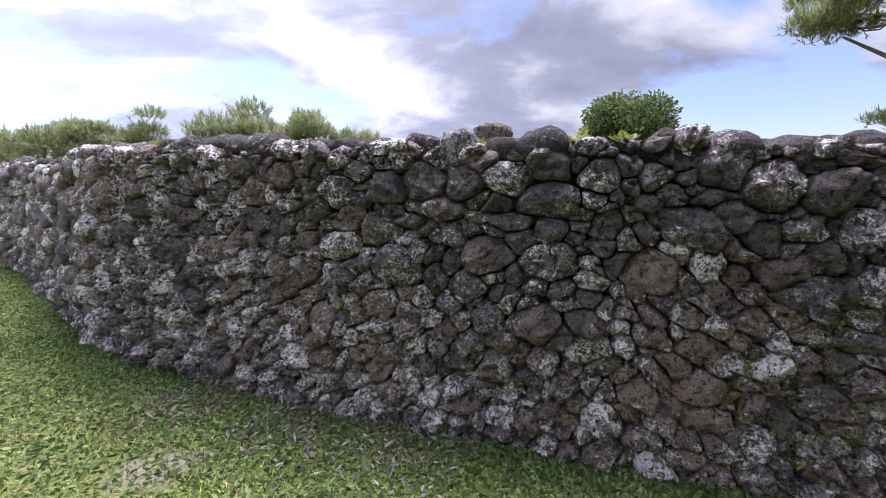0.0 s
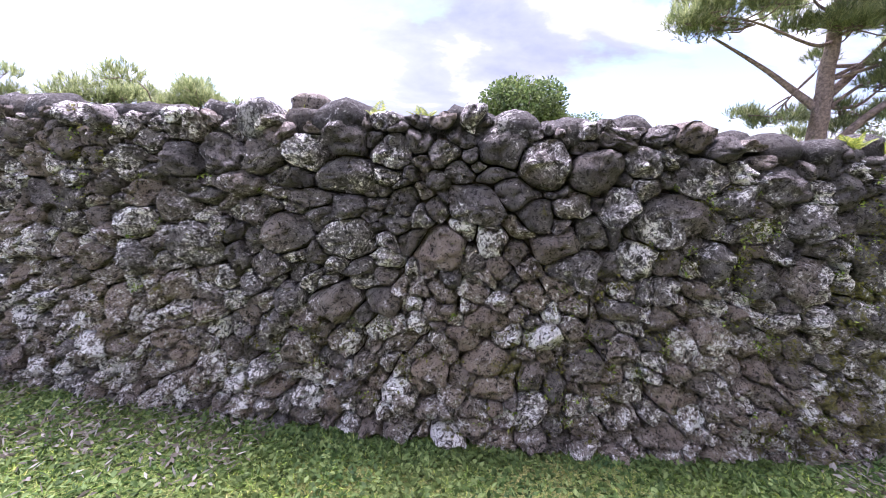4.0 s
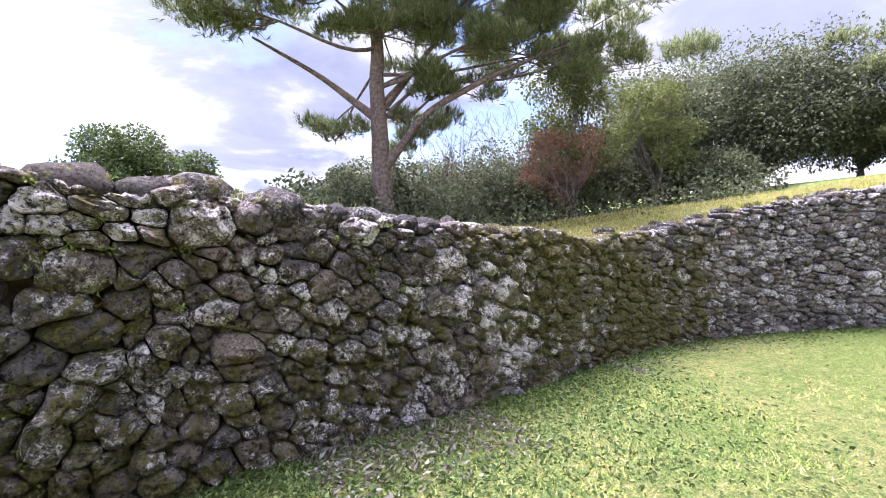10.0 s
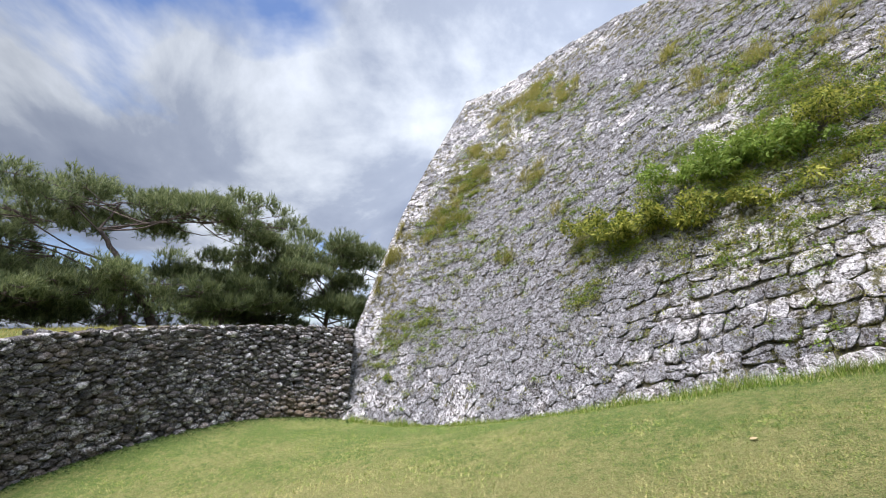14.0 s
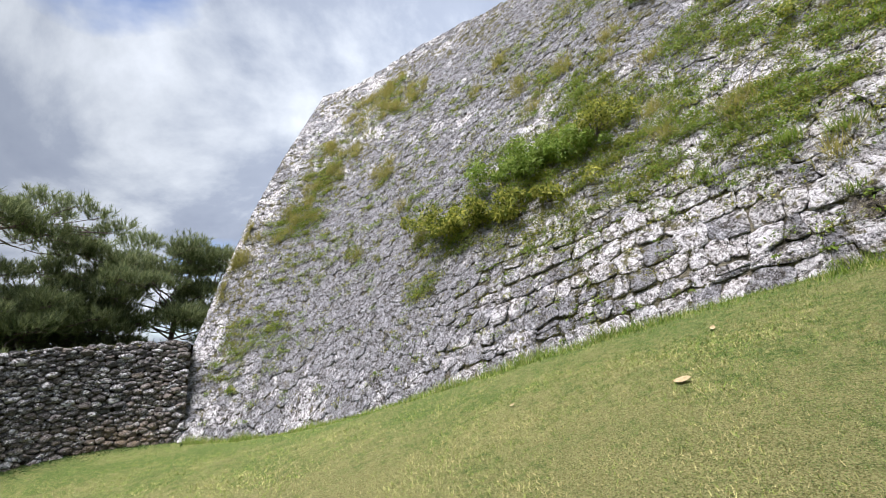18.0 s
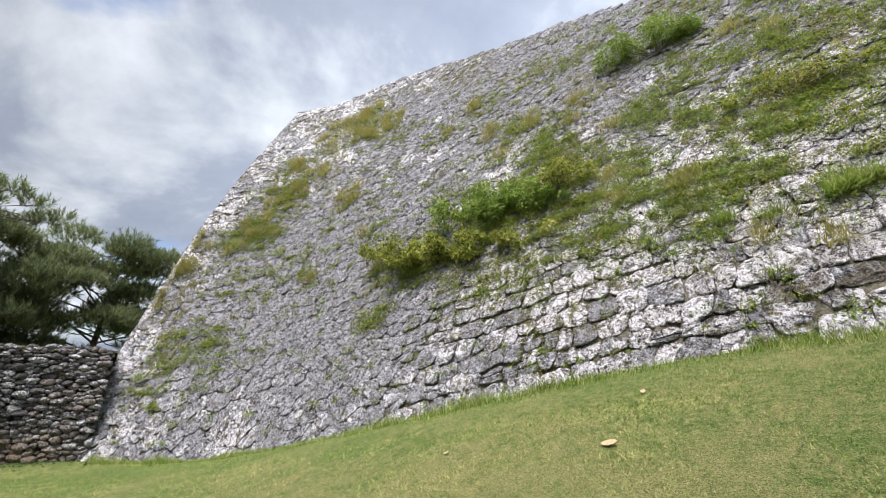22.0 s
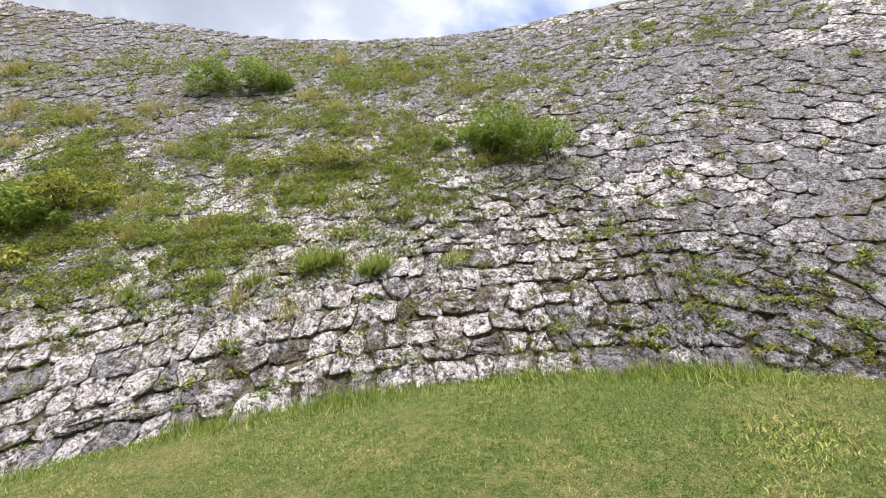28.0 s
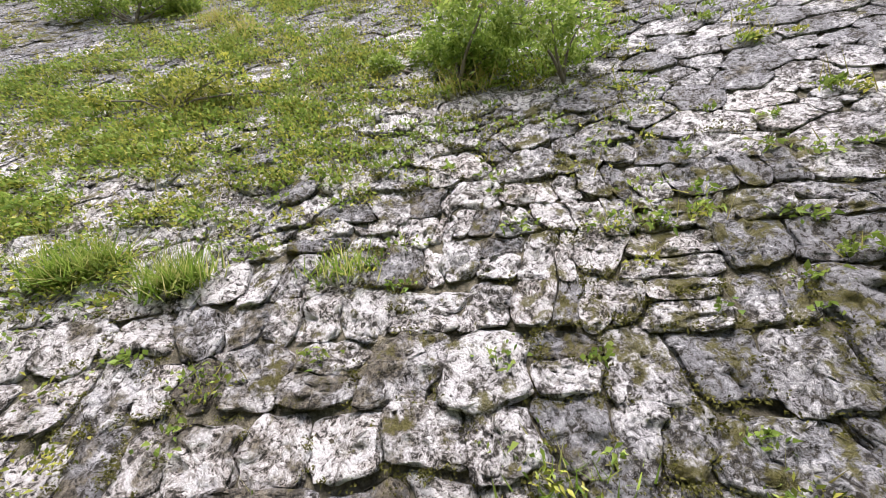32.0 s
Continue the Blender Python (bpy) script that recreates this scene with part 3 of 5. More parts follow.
def cell_outlines(seeds, weight, K, aspect, top, cap, blunt=1.42, floor=-0.12):
    """Outlines of the cells round the seeds (s, height): each stone reaches its share of the way to its neighbours. blunt: how far corners may stick out."""
    q = seeds * np.array([1.0, aspect])
    ang = np.arange(K) / K * 2 * np.pi + 0.13
    u = np.stack([np.cos(ang), np.sin(ang)], 1)
    R = np.empty((len(q), K))
    for i in range(len(q)):
        d = q - q[i]
        dd = (d**2).sum(1)
        j = np.argpartition(dd, 28)[:29]
        j = j[j != i]
        along = d[j] @ u.T
        reach = ((dd[j] + weight[i] - weight[j]) / 2)[:, None] / np.where(along > 1e-6, along, np.nan)
        R[i] = np.nanmin(np.where(along > 1e-6, reach, np.inf), 0)
    R = R.clip(0.012, cap)
    up = u[:, 1][None]
    lim = np.where(up > 0.02, ((top - seeds[:, 1]) * aspect)[:, None] / np.where(up > 0.02, up, 1), np.inf)
    down = np.where(up < -0.02, ((seeds[:, 1] - floor) * aspect)[:, None] / np.where(up < -0.02, -up, 1), np.inf)
    R = np.minimum(R, np.minimum(np.maximum(lim, 0.03), np.maximum(down, 0.03)))
    R = np.minimum(R, blunt * np.median(R, 1, keepdims=True))
    for _ in range(1):
        R = np.minimum(R, 0.5 * R + 0.25 * (np.roll(R, 1, 1) + np.roll(R, -1, 1)))
    return seeds[:, None] + R[..., None] * u[None] / np.array([1.0, aspect])


def boulder_seeds(face, s0, s1, sizes, aspect, seed, closeness=0.84):
    """Places and radii for stones of many sizes, the largest laid first. sizes: (radius, tries, the heights between which they lie)."""
    rs = np.random.RandomState(seed)
    at, rad = np.empty((0, 2)), np.empty(0)
    for radius, tries, low_z, high_z in sizes:
        s = rs.uniform(s0, s1, tries)
        z = rs.uniform(low_z, high_z, tries) * face.height(s)
        for p, r in zip(np.stack([s, z], 1), radius * rs.uniform(0.85, 1.15, tries)):
            d = (at - p) * np.array([1.0, aspect])
            if not len(at) or np.all((d**2).sum(1) > ((rad + r) * closeness) ** 2):
                at, rad = np.vstack([at, p]), np.append(rad, r)
    return at, rad


def profile(f, power):
    """Rings (share of the outline, height) of a stone's face, from its hidden back to its middle."""
    return np.array([(1.0, -1.0), (1.0, -0.3)] + [(a, (1 - a**power) ** (1 / 1.9)) for a in f])


BOULDER = profile((0.985, 0.94, 0.86, 0.73, 0.56, 0.36, 0.16), 2.3)
SMALL_BOULDER = profile((0.97, 0.88, 0.72, 0.48, 0.22), 2.4)
BLOCK = profile((0.99, 0.96, 0.91, 0.83, 0.72, 0.58, 0.42, 0.24), 8.0)
FLAT_BLOCK = profile((0.985, 0.93, 0.78, 0.52, 0.24), 9.0)


def shaped_stones(face, outlines, gap, depth, bulge, rough, seed, tilt=0.12, rings=BOULDER, warp=0.04, sag=0.0, push=0.4, crack=0.9):
    """Vertices (stones, points, 3) of stones that fill the outlines. sag: how far each one's lower edge stands out."""
    rs = np.random.RandomState(seed)
    N, K = outlines.shape[:2]
    c = outlines.mean(1, keepdims=True)
    d = outlines - c
    r = np.linalg.norm(d, axis=2, keepdims=True)
    d = d * (1 - gap / np.maximum(r, gap * 2))
    size = np.linalg.norm(d, axis=2).mean(1)
    b = (bulge * rs.uniform(0.7, 1.3, N) * (size / size.mean()).clip(0.45, 1.8))[:, None]
    lean = rs.uniform(-tilt, tilt, (N, 2)) - np.array([0, sag])
    shift = rs.uniform(-push, push, N)[:, None] * np.broadcast_to(bulge, N)[:, None]
    rough = np.broadcast_to(rough, N)[:, None]
    vs = []
    for k, (f, o) in enumerate(rings):
        wob = 1 + 0.16 * vnoise(np.concatenate([outlines * 13, np.full((N, K, 1), k * 0.6)], -1), seed)[..., None]
        p = c + d * f * (wob if k > 1 else 1)
        out = (o * depth if k == 0 else o * b) + ((p - c) * lean[:, None]).sum(-1) + shift
        q = np.concatenate([p * 7, np.zeros((N, K, 1))], -1)
        if k > 0:
            out = out + rough * (vnoise(q, seed + 1) + 0.7 * vnoise(q * 2.3, seed + 2) + 0.8 * vnoise(q * 5.1, seed + 3))
        if k > 2:
            split = np.clip(0.2 - np.abs(vnoise(q * 1.7, seed + 4)), 0, 1) / 0.2 + 0.6 * np.clip(0.22 - np.abs(vnoise(q * 4.4, seed + 5)), 0, 1) / 0.22
            out = out - rough * crack * split
        vs.append(np.concatenate([p, out[..., None]], -1))
    mid = np.concatenate([c[:, 0], b + shift], -1)[:, None]
    flat = np.concatenate(vs + [mid], 1)
    # joints wander: all stones are bent together, so that they still fit
    q = np.concatenate([flat[..., :2], np.zeros(flat.shape[:2] + (1,))], -1)
    bend = [warp * (vnoise(q * 2.6 + j, seed + 8) + 0.6 * vnoise(q * 9.3 + j, seed + 9)) for j in (0.0, 31.7)]
    calm = np.clip(flat[..., 1] / 0.4, 0, 1)
    s, z, o = (flat[..., 0] + bend[0]).clip(0, face.length), flat[..., 1] + bend[1] * calm, flat[..., 2]
    return face.point(s, z, o)


def stone_faces(K, R):
    f = []
    for k in range(R - 1):
        for a in range(K):
            b = (a + 1) % K
            f.append((k * K + a, k * K + b, (k + 1) * K + b, (k + 1) * K + a))
    for a in range(0, K, 2):
        f.append(((R - 1) * K + a, (R - 1) * K + (a + 1) % K, (R - 1) * K + (a + 2) % K, R * K))
    return np.array(f)


def lay(parent, verts, K, near_order, near, material, label, part_name="stone"):
    """The first stones of near_order become parts of the wall; the rest are joined."""
    f = stone_faces(K, (verts.shape[1] - 1) // K)
    for i in near_order[:near]:
        c = verts[i].mean(0)
        ob = new(part_name, fast_mesh(part_name, verts[i] - c, f, material))
        ob.parent = parent
        ob.location = c
    rest = verts[near_order[near:]]
    if not len(rest):
        return
    n = rest.shape[1]
    ff = (f[None] + (np.arange(len(rest)) * n)[:, None, None]).reshape(-1, 4)
    ob = new("stonework", fast_mesh("stonework", rest.reshape(-1, 3), ff, material))
    ob.parent = parent
    tagged(ob, label, kind="stuff")


def rubble(face, s0, s1, sizes, K, seed, aspect, bulge, rough, depth, ragged, warp, rings, gap=0.006, push=0.5):
    rs = np.random.RandomState(seed)
    seeds, rad = boulder_seeds(face, s0, s1, sizes, aspect, seed)
    top = face.height(seeds[:, 0]) + rs.uniform(-ragged, ragged, len(seeds))
    o = cell_outlines(seeds, rad**2, K, aspect, top, sizes[0][0] * 1.8)
    return shaped_stones(face, o, gap, depth, bulge, rough, seed, 0.22, rings, warp, 0.05, push), seeds


DARK_SIZES = [(0.150, 70, 0.55, 0.92), (0.118, 220, 0.35, 0.95), (0.095, 900, 0.0, 1.0), (0.076, 4000, 0.0, 1.0), (0.058, 9000, 0.0, 1.0), (0.042, 5000, 0.0, 1.0)]
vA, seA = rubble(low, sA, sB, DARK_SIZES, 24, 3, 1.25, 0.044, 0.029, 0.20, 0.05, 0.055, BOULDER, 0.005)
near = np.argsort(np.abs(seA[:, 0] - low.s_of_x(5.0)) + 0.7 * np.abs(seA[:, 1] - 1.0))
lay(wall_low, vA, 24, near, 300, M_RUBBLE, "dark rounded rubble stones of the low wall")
GREY_SIZES = [(0.12, 250, 0.0, 1.0), (0.095, 1500, 0.0, 1.0), (0.070, 5000, 0.0, 1.0), (0.050, 8000, 0.0, 1.0)]
vB, seB = rubble(low, sB - 0.1, low.length - 0.05, GREY_SIZES, 14, 5, 1.6, 0.045, 0.016, 0.16, 0.03, 0.030, SMALL_BOULDER, 0.003)
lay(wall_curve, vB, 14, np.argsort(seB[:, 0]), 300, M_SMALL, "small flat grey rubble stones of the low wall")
FAR_SIZES = [(0.18, 300, 0.2, 1.0), (0.13, 2000, 0.0, 1.0), (0.09, 4000, 0.0, 1.0)]
vC, seC = rubble(low, 0.1, sA + 0.1, FAR_SIZES, 12, 7, 1.2, 0.085, 0.02, 0.18, 0.05, 0.03, SMALL_BOULDER)
lay(wall_low, vC, 12, np.arange(len(seC)), 0, M_RUBBLE, "weathered rubble stones of the low wall")


def coursed_outlines(face, s0, s1, top, rows, K, seed):
    """Outlines of roughly squared blocks in courses that run with the foot, up to the height top."""
    rs = np.random.RandomState(seed)
    edges = np.cumsum(rs.uniform(0.75, 1.25, rows))
    edges = np.r_[-0.12, edges / edges[-1] * top]
    quads, power = [], []
    for z0, z1 in zip(edges[:-1], edges[1:]):
        s, slant = s0 + rs.uniform(-0.15, 0.15), 0.0
        while s < s1 - 0.1:
            x = face.along(s, face.c)[0]
            broken = np.exp(-((x - 4.9) / 1.5) ** 2 - ((z1 - 2.2) / 1.0) ** 2)
            e = s + rs.uniform(0.20, 0.50) * (1 - 0.3 * broken)
            next_slant = rs.normal() * 0.035
            j = rs.normal(size=4) * 0.022
            quad = np.array([(s - slant, z0 + j[0]), (e - next_slant, z0 + j[1]), (e + next_slant, z1 + j[2]), (s + slant, z1 + j[3])])
            if rs.uniform() < 0.14 + 0.45 * broken:
                t = rs.uniform(0.35, 0.65)
                if rs.uniform() < 0.5:
                    lo, hi = quad[0] + (quad[1] - quad[0]) * t, quad[3] + (quad[2] - quad[3]) * (t + rs.normal() * 0.06)
                    quads += [np.array([quad[0], lo, hi, quad[3]]), np.array([lo, quad[1], quad[2], hi])]
                else:
                    lo, hi = quad[0] + (quad[3] - quad[0]) * t, quad[1] + (quad[2] - quad[1]) * t
                    quads += [np.array([quad[0], quad[1], hi, lo]), np.array([lo, hi, quad[2], quad[3]])]
                power += [rs.uniform(3.0, 6.0)] * 2
            else:
                quads.append(quad)
                power.append(rs.uniform(3.2, 8.0))
            s, slant = e, next_slant
    q, n = np.array(quads), np.array(power)[:, None]
    ang = (np.arange(K) + 0.5) / K * 2 * np.pi
    cx, cy = np.cos(ang)[None], np.sin(ang)[None]
    k = (np.abs(cx) ** n + np.abs(cy) ** n) ** (-1 / n)
    x, y = (cx * k * 0.5 + 0.5)[..., None], (cy * k * 0.5 + 0.5)[..., None]
    q = q[:, None]
    return (q[:, :, 0] * (1 - x) + q[:, :, 1] * x) * (1 - y) + (q[:, :, 3] * (1 - x) + q[:, :, 2] * x) * y


# squared blocks along the middle of the foot, fitted ones everywhere else
big_courses = np.linspace(0, 1, 36)
FOOT_TOP, sF0, sF1 = 2.35, big.s_of_x(13.6), big.s_of_x(2.6)
BLOCK_SIZES = [(0.27, 90), (0.215, 1000), (0.165, 5000), (0.12, 10000), (0.085, 8000)]
seeds, rad = boulder_seeds(big, 0.0, big.length - 0.3, [(r, n, 0.0, 1.0) for r, n in BLOCK_SIZES], 1.25, 11, 0.80)
in_foot = (seeds[:, 0] > sF0 - 0.05) & (seeds[:, 0] < sF1 + 0.05)
keep = ~in_foot | (seeds[:, 1] > FOOT_TOP + 0.05)
seeds, rad, in_foot = seeds[keep], rad[keep], in_foot[keep]
fitted = cell_outlines(seeds, rad**2, 32, 1.25, big.height(seeds[:, 0]), 0.6, 1.6, np.where(in_foot, FOOT_TOP - 0.05, -0.12))
oD = np.concatenate([fitted, coursed_outlines(big, sF0, sF1, FOOT_TOP, 8, 32, 11)])
seD = oD.mean(1)
xD = big.along(seD[:, 0], big.c)[:, 0]
# bold rounded blocks near the foot and in the fallen patch, tight flat ones above and at the east end
foot_share = np.clip(1.5 - seD[:, 1] / 2.0, 0.0, 1) * np.clip((15.5 - xD) / 3, 0.12, 1) * np.clip((xD - 1.5) / 1.5, 0.35, 1)
foot_share = np.maximum(foot_share, np.exp(-((xD - 4.9) / 1.4) ** 2 - ((seD[:, 1] - 2.6) / 1.4) ** 2))
bulge = 0.006 + 0.019 * foot_share
gapD = (0.0006 + 0.0032 * foot_share)[:, None, None]
near = np.argsort(np.abs(seD[:, 0] - big.s_of_x(5.2)) * 0.75 + seD[:, 1])
close, apart = near[:300], near[300:]
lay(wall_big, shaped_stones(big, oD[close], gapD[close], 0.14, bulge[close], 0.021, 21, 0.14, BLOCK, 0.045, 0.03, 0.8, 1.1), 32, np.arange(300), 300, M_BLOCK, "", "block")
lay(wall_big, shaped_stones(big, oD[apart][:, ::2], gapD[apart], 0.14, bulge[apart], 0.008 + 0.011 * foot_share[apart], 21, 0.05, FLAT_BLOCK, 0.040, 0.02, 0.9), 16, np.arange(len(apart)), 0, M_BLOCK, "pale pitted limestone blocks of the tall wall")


# stones lying along the top of the low wall
def lump(seed, K=10):
    """A rough boulder about the origin, one metre across."""
    rs = np.random.RandomState(seed)
    a = np.arange(K) / K * 2 * np.pi
    v = []
    for lat in np.linspace(-1.35, 1.35, 7):
        ring = np.stack([np.cos(a) * np.cos(lat), np.sin(a) * np.cos(lat), np.full(K, np.sin(lat))], 1)
        v.append(ring)
    v = np.concatenate(v)
    v = np.sign(v) * np.abs(v) ** 0.8
    v = v * (1 + 0.20 * vnoise(v * 1.6 + seed, seed) + 0.10 * vnoise(v * 4 + seed, seed))[:, None] * 0.5
    f = grid_faces(7, K)
    f = np.concatenate([f, [(k * K + K - 1, (k + 1) * K + K - 1, (k + 1) * K, k * K) for k in range(6)]])[:, ::-1]
    tip = np.array([(6 * K, 6 * K + 1, 6 * K + 2, 6 * K + 9), (6 * K + 2, 6 * K + 3, 6 * K + 8, 6 * K + 9), (6 * K + 3, 6 * K + 4, 6 * K + 7, 6 * K + 8), (6 * K + 4, 6 * K + 5, 6 * K + 6, 6 * K + 7)])
    return v, np.concatenate([f, tip])


def top_stones(s0, s1, seed, size, material, label, parent, odds=1.0, apart=False):
    """Rough stones laid in three rows on the wall's top; apart: those of the front row are objects of their own."""
    rnd = random.Random(seed)
    vs, fs, base = [], [], 0
    s = s0
    while s < s1:
        w = rnd.uniform(*size)
        for back in (0.14, 0.45, 0.78):
            if rnd.random() > odds:
                continue
            v, f = lump(rnd.randrange(12))
            h = float(low.height(s))
            p = low.point(np.float64(s), np.float64(h - 0.05), -back)
            m = np.array((pose(0, 0, 0, rnd.uniform(-15, 15), rnd.uniform(-15, 15), rnd.uniform(0, 360))).to_3x3())
            v = (v * np.array([w, w * 0.8, w * rnd.uniform(0.5, 0.85)])) @ m.T
            if apart and back < 0.2:
                ob = new("capstone", fast_mesh("capstone", v, f, material))
                ob.parent, ob.location = parent, p
                continue
            vs.append(v + p)
            fs.append(f + base)
            base += len(v)
        s += w * rnd.uniform(0.7, 1.1)
    ob = new("top_stones", fast_mesh("top_stones", np.concatenate(vs), np.concatenate(fs), material))
    ob.parent = parent
    tagged(ob, label, kind="stuff")


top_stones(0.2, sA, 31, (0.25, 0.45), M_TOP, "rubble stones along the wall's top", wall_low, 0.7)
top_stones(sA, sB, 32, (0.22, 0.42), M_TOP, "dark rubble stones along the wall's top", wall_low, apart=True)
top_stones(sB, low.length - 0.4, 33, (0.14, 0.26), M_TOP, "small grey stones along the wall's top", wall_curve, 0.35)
v, f = lump(3)
cap_at = low.point(np.float64(low.s_of_x(0.98)), np.float64(1.95), -0.5)
cap = new("loose_block", fast_mesh("loose_block", v * np.array([0.30, 0.22, 0.17]) + cap_at + np.array([0, 0, 0.04]), f, M_SMALL))
tagged(cap, "squarish brown stone block lying on the wall's top", "stone block")
# ---- plants ----
rng = np.random.RandomState(77)


def unit(v):
    return v / np.maximum(np.linalg.norm(v, axis=-1, keepdims=True), 1e-9)


def leaves(at, way, length, width, bend=0.3, roll=None):
    """Diamond-shaped leaves: bases (N, 3), directions, lengths and widths. Vertices and quads."""
    n = len(at)
    way = unit(way)
    side = unit(np.cross(way, unit(rng.normal(size=(n, 3)))))
    length, width = np.broadcast_to(length, n)[:, None], np.broadcast_to(width, n)[:, None]
    tip = at + way * length
    tip[:, 2] -= (bend * length * rng.uniform(0, 1, (n, 1)))[:, 0]
    mid = (at + way * length * 0.45)
    v = np.stack([at, mid + side * width / 2, tip, mid - side * width / 2], 1).reshape(-1, 3)
    f = np.arange(4 * n).reshape(-1, 4)
    return v, f


def blades(at, way, length, width):
    """Narrow blades, bent over: one triangle each."""
    n = len(at)
    way = unit(way)
    side = unit(np.cross(way, np.array([0, 0, 1.0]) + 0.3 * rng.normal(size=(n, 3)))) * np.broadcast_to(width, n)[:, None] / 2
    length = np.broadcast_to(length, n)[:, None]
    v = np.stack([at - side, at + side, at + way * length], 1).reshape(-1, 3)
    return v, np.arange(3 * n).reshape(-1, 3)


def part(name, me, parent, label=""):
    ob = new(name, me)
    ob.parent = parent
    if label:
        tagged(ob, label)
    return ob


def tube(points, radii, sides=7):
    p = np.array(points, float)
    t = unit(np.gradient(p, axis=0))
    ref = np.where(np.abs(t[:, 2:]) > 0.9, np.array([1.0, 0, 0]), np.array([0, 0, 1.0]))
    a = unit(np.cross(t, ref))
    b = np.cross(t, a)
    ang = np.arange(sides) / sides * 2 * np.pi
    ring = p[:, None] + np.asarray(radii)[:, None, None] * (np.cos(ang)[None, :, None] * a[:, None] + np.sin(ang)[None, :, None] * b[:, None])
    f = grid_faces(len(p), sides)
    close = np.array([(k * sides + sides - 1, (k + 1) * sides + sides - 1, (k + 1) * sides, k * sides) for k in range(len(p) - 1)])
    return ring.reshape(-1, 3), np.concatenate([f, close])


def bundle(name, parts, material, smooth=True):
    base, vs, fs = 0, [], []
    for v, f in parts:
        vs.append(v)
        fs.append(f + base)
        base += len(v)
    return fast_mesh(name, np.concatenate(vs), np.concatenate(fs), material, smooth)


def stuff(name, parts, material, label, category):
    base, vs, fs = 0, [], []
    for v, f in parts:
        vs.append(v)
        fs.append(f + base)
        base += len(v)
    ob = new(name, fast_mesh(name, np.concatenate(vs), np.concatenate(fs), material, False))
    return tagged(ob, label, category, kind="stuff")


def near_path(n, x0, x1, y0, y1):
    """Random places on the lawn inside a rectangle, clear of the walls."""
    x, y = rng.uniform(x0, x1, n), rng.uniform(y0, y1, n)
    d, _, _ = outside(x, y)
    xy = np.stack([x, y], 1)
    k = ((xy[:, None] - big.c[None]) ** 2).sum(-1).argmin(1)
    db = ((xy - big.c[k]) * big.n[k]).sum(1)
    ok = (d < 0.02) & (db < 0.02)
    return x[ok], y[ok], -d[ok], -db[ok]


def grass(n, x0, x1, y0, y1, length, width):
    x, y, d, db = near_path(n, x0, x1, y0, y1)
    # thinner towards the edges of the stretch
    inner = np.minimum(np.minimum(x - x0, x1 - x), np.minimum(y - y0, y1 - y)) / (0.22 * min(x1 - x0, y1 - y0))
    keep = rng.uniform(size=len(x)) < inner + 0.04
    x, y, d, db = x[keep], y[keep], d[keep], db[keep]
    z = ground_z(x, y) - 0.01
    at = np.stack([x, y, z], 1)
    way = np.array([0, 0, 0.8]) + rng.normal(size=at.shape) * np.array([1, 1, 0.15])
    tall = 1 + 1.6 * np.exp(-db / 0.18) + 0.6 * np.exp(-d / 0.2)
    return blades(at, way, length * tall * rng.uniform(0.5, 1.3, len(at)), width * rng.uniform(0.7, 1.3, len(at)))


lawn_near = [grass(40000, 1, 13, -8.5, -2.5, 0.045, 0.008), grass(70000, 0, 13.5, -2.8, -0.3, 0.045, 0.007), grass(200000, 2, 13, -12, -5, 0.042, 0.007), grass(90000, 12, 22, -12, -1, 0.05, 0.010), grass(30000, -9, -2, -3, 8, 0.05, 0.010), grass(90000, -3, 4.5, -2.6, 2.6, 0.04, 0.007), grass(14000, 0, 6, -11, -8, 0.06, 0.008)]
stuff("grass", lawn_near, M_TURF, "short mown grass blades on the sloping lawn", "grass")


def fringe(n):
    """Longer grass against the foot of the tall wall."""
    s = rng.uniform(0.5, big.length - 3, n)
    p = big.point(s, np.zeros(n), rng.uniform(0.0, 0.35, n) * rng.uniform(0, 1, n) + 0.03)
    p[:, 2] = ground_z(p[:, 0], p[:, 1]) - 0.02
    way = np.array([0, 0, 1.0]) + 0.5 * rng.normal(size=p.shape) * np.array([1, 1, 0.1])
    tuft = 0.6 + 0.6 * (vnoise(np.stack([s * 2.2, 0 * s, 0 * s], 1), 3) + 0.6)
    return blades(p, way, 0.17 * tuft * rng.uniform(0.5, 1.25, n), 0.009)


stuff("long_grass", [fringe(16000)], M_GRASS, "longer uncut grass along the foot of the tall wall", "grass")


def weeds(n, x0, x1, reach):
    """Low leafy weeds along the foot of the low wall."""
    s = (rng.uniform(low.s_of_x(x0), low.s_of_x(x1), n) + 0.9 * rng.normal(size=n)).clip(0, low.length)
    clump = vnoise(np.stack([s * 0.8, 0 * s, 0 * s], 1), 31)
    o = (reach * (0.42 + 0.2 * clump) * rng.exponential(1.0, n)).clip(0, 3.4)
    p = low.point(s, np.zeros(n), o + 0.02)
    p[:, 2] = ground_z(p[:, 0], p[:, 1]) + 0.005
    way = np.array([0, 0, 0.45]) + rng.normal(size=p.shape) * np.array([1, 1, 0.3])
    return leaves(p, way, rng.uniform(0.018, 0.058, n), rng.uniform(0.010, 0.028, n), 0.2)


stuff("low_weeds", [weeds(70000, -3.5, 12.5, 1.5), weeds(16000, -9, 0, 2.4), weeds(9000, 12, 21, 0.5)], M_WEED, "low leafy green weeds along the foot of the low wall", "weeds")


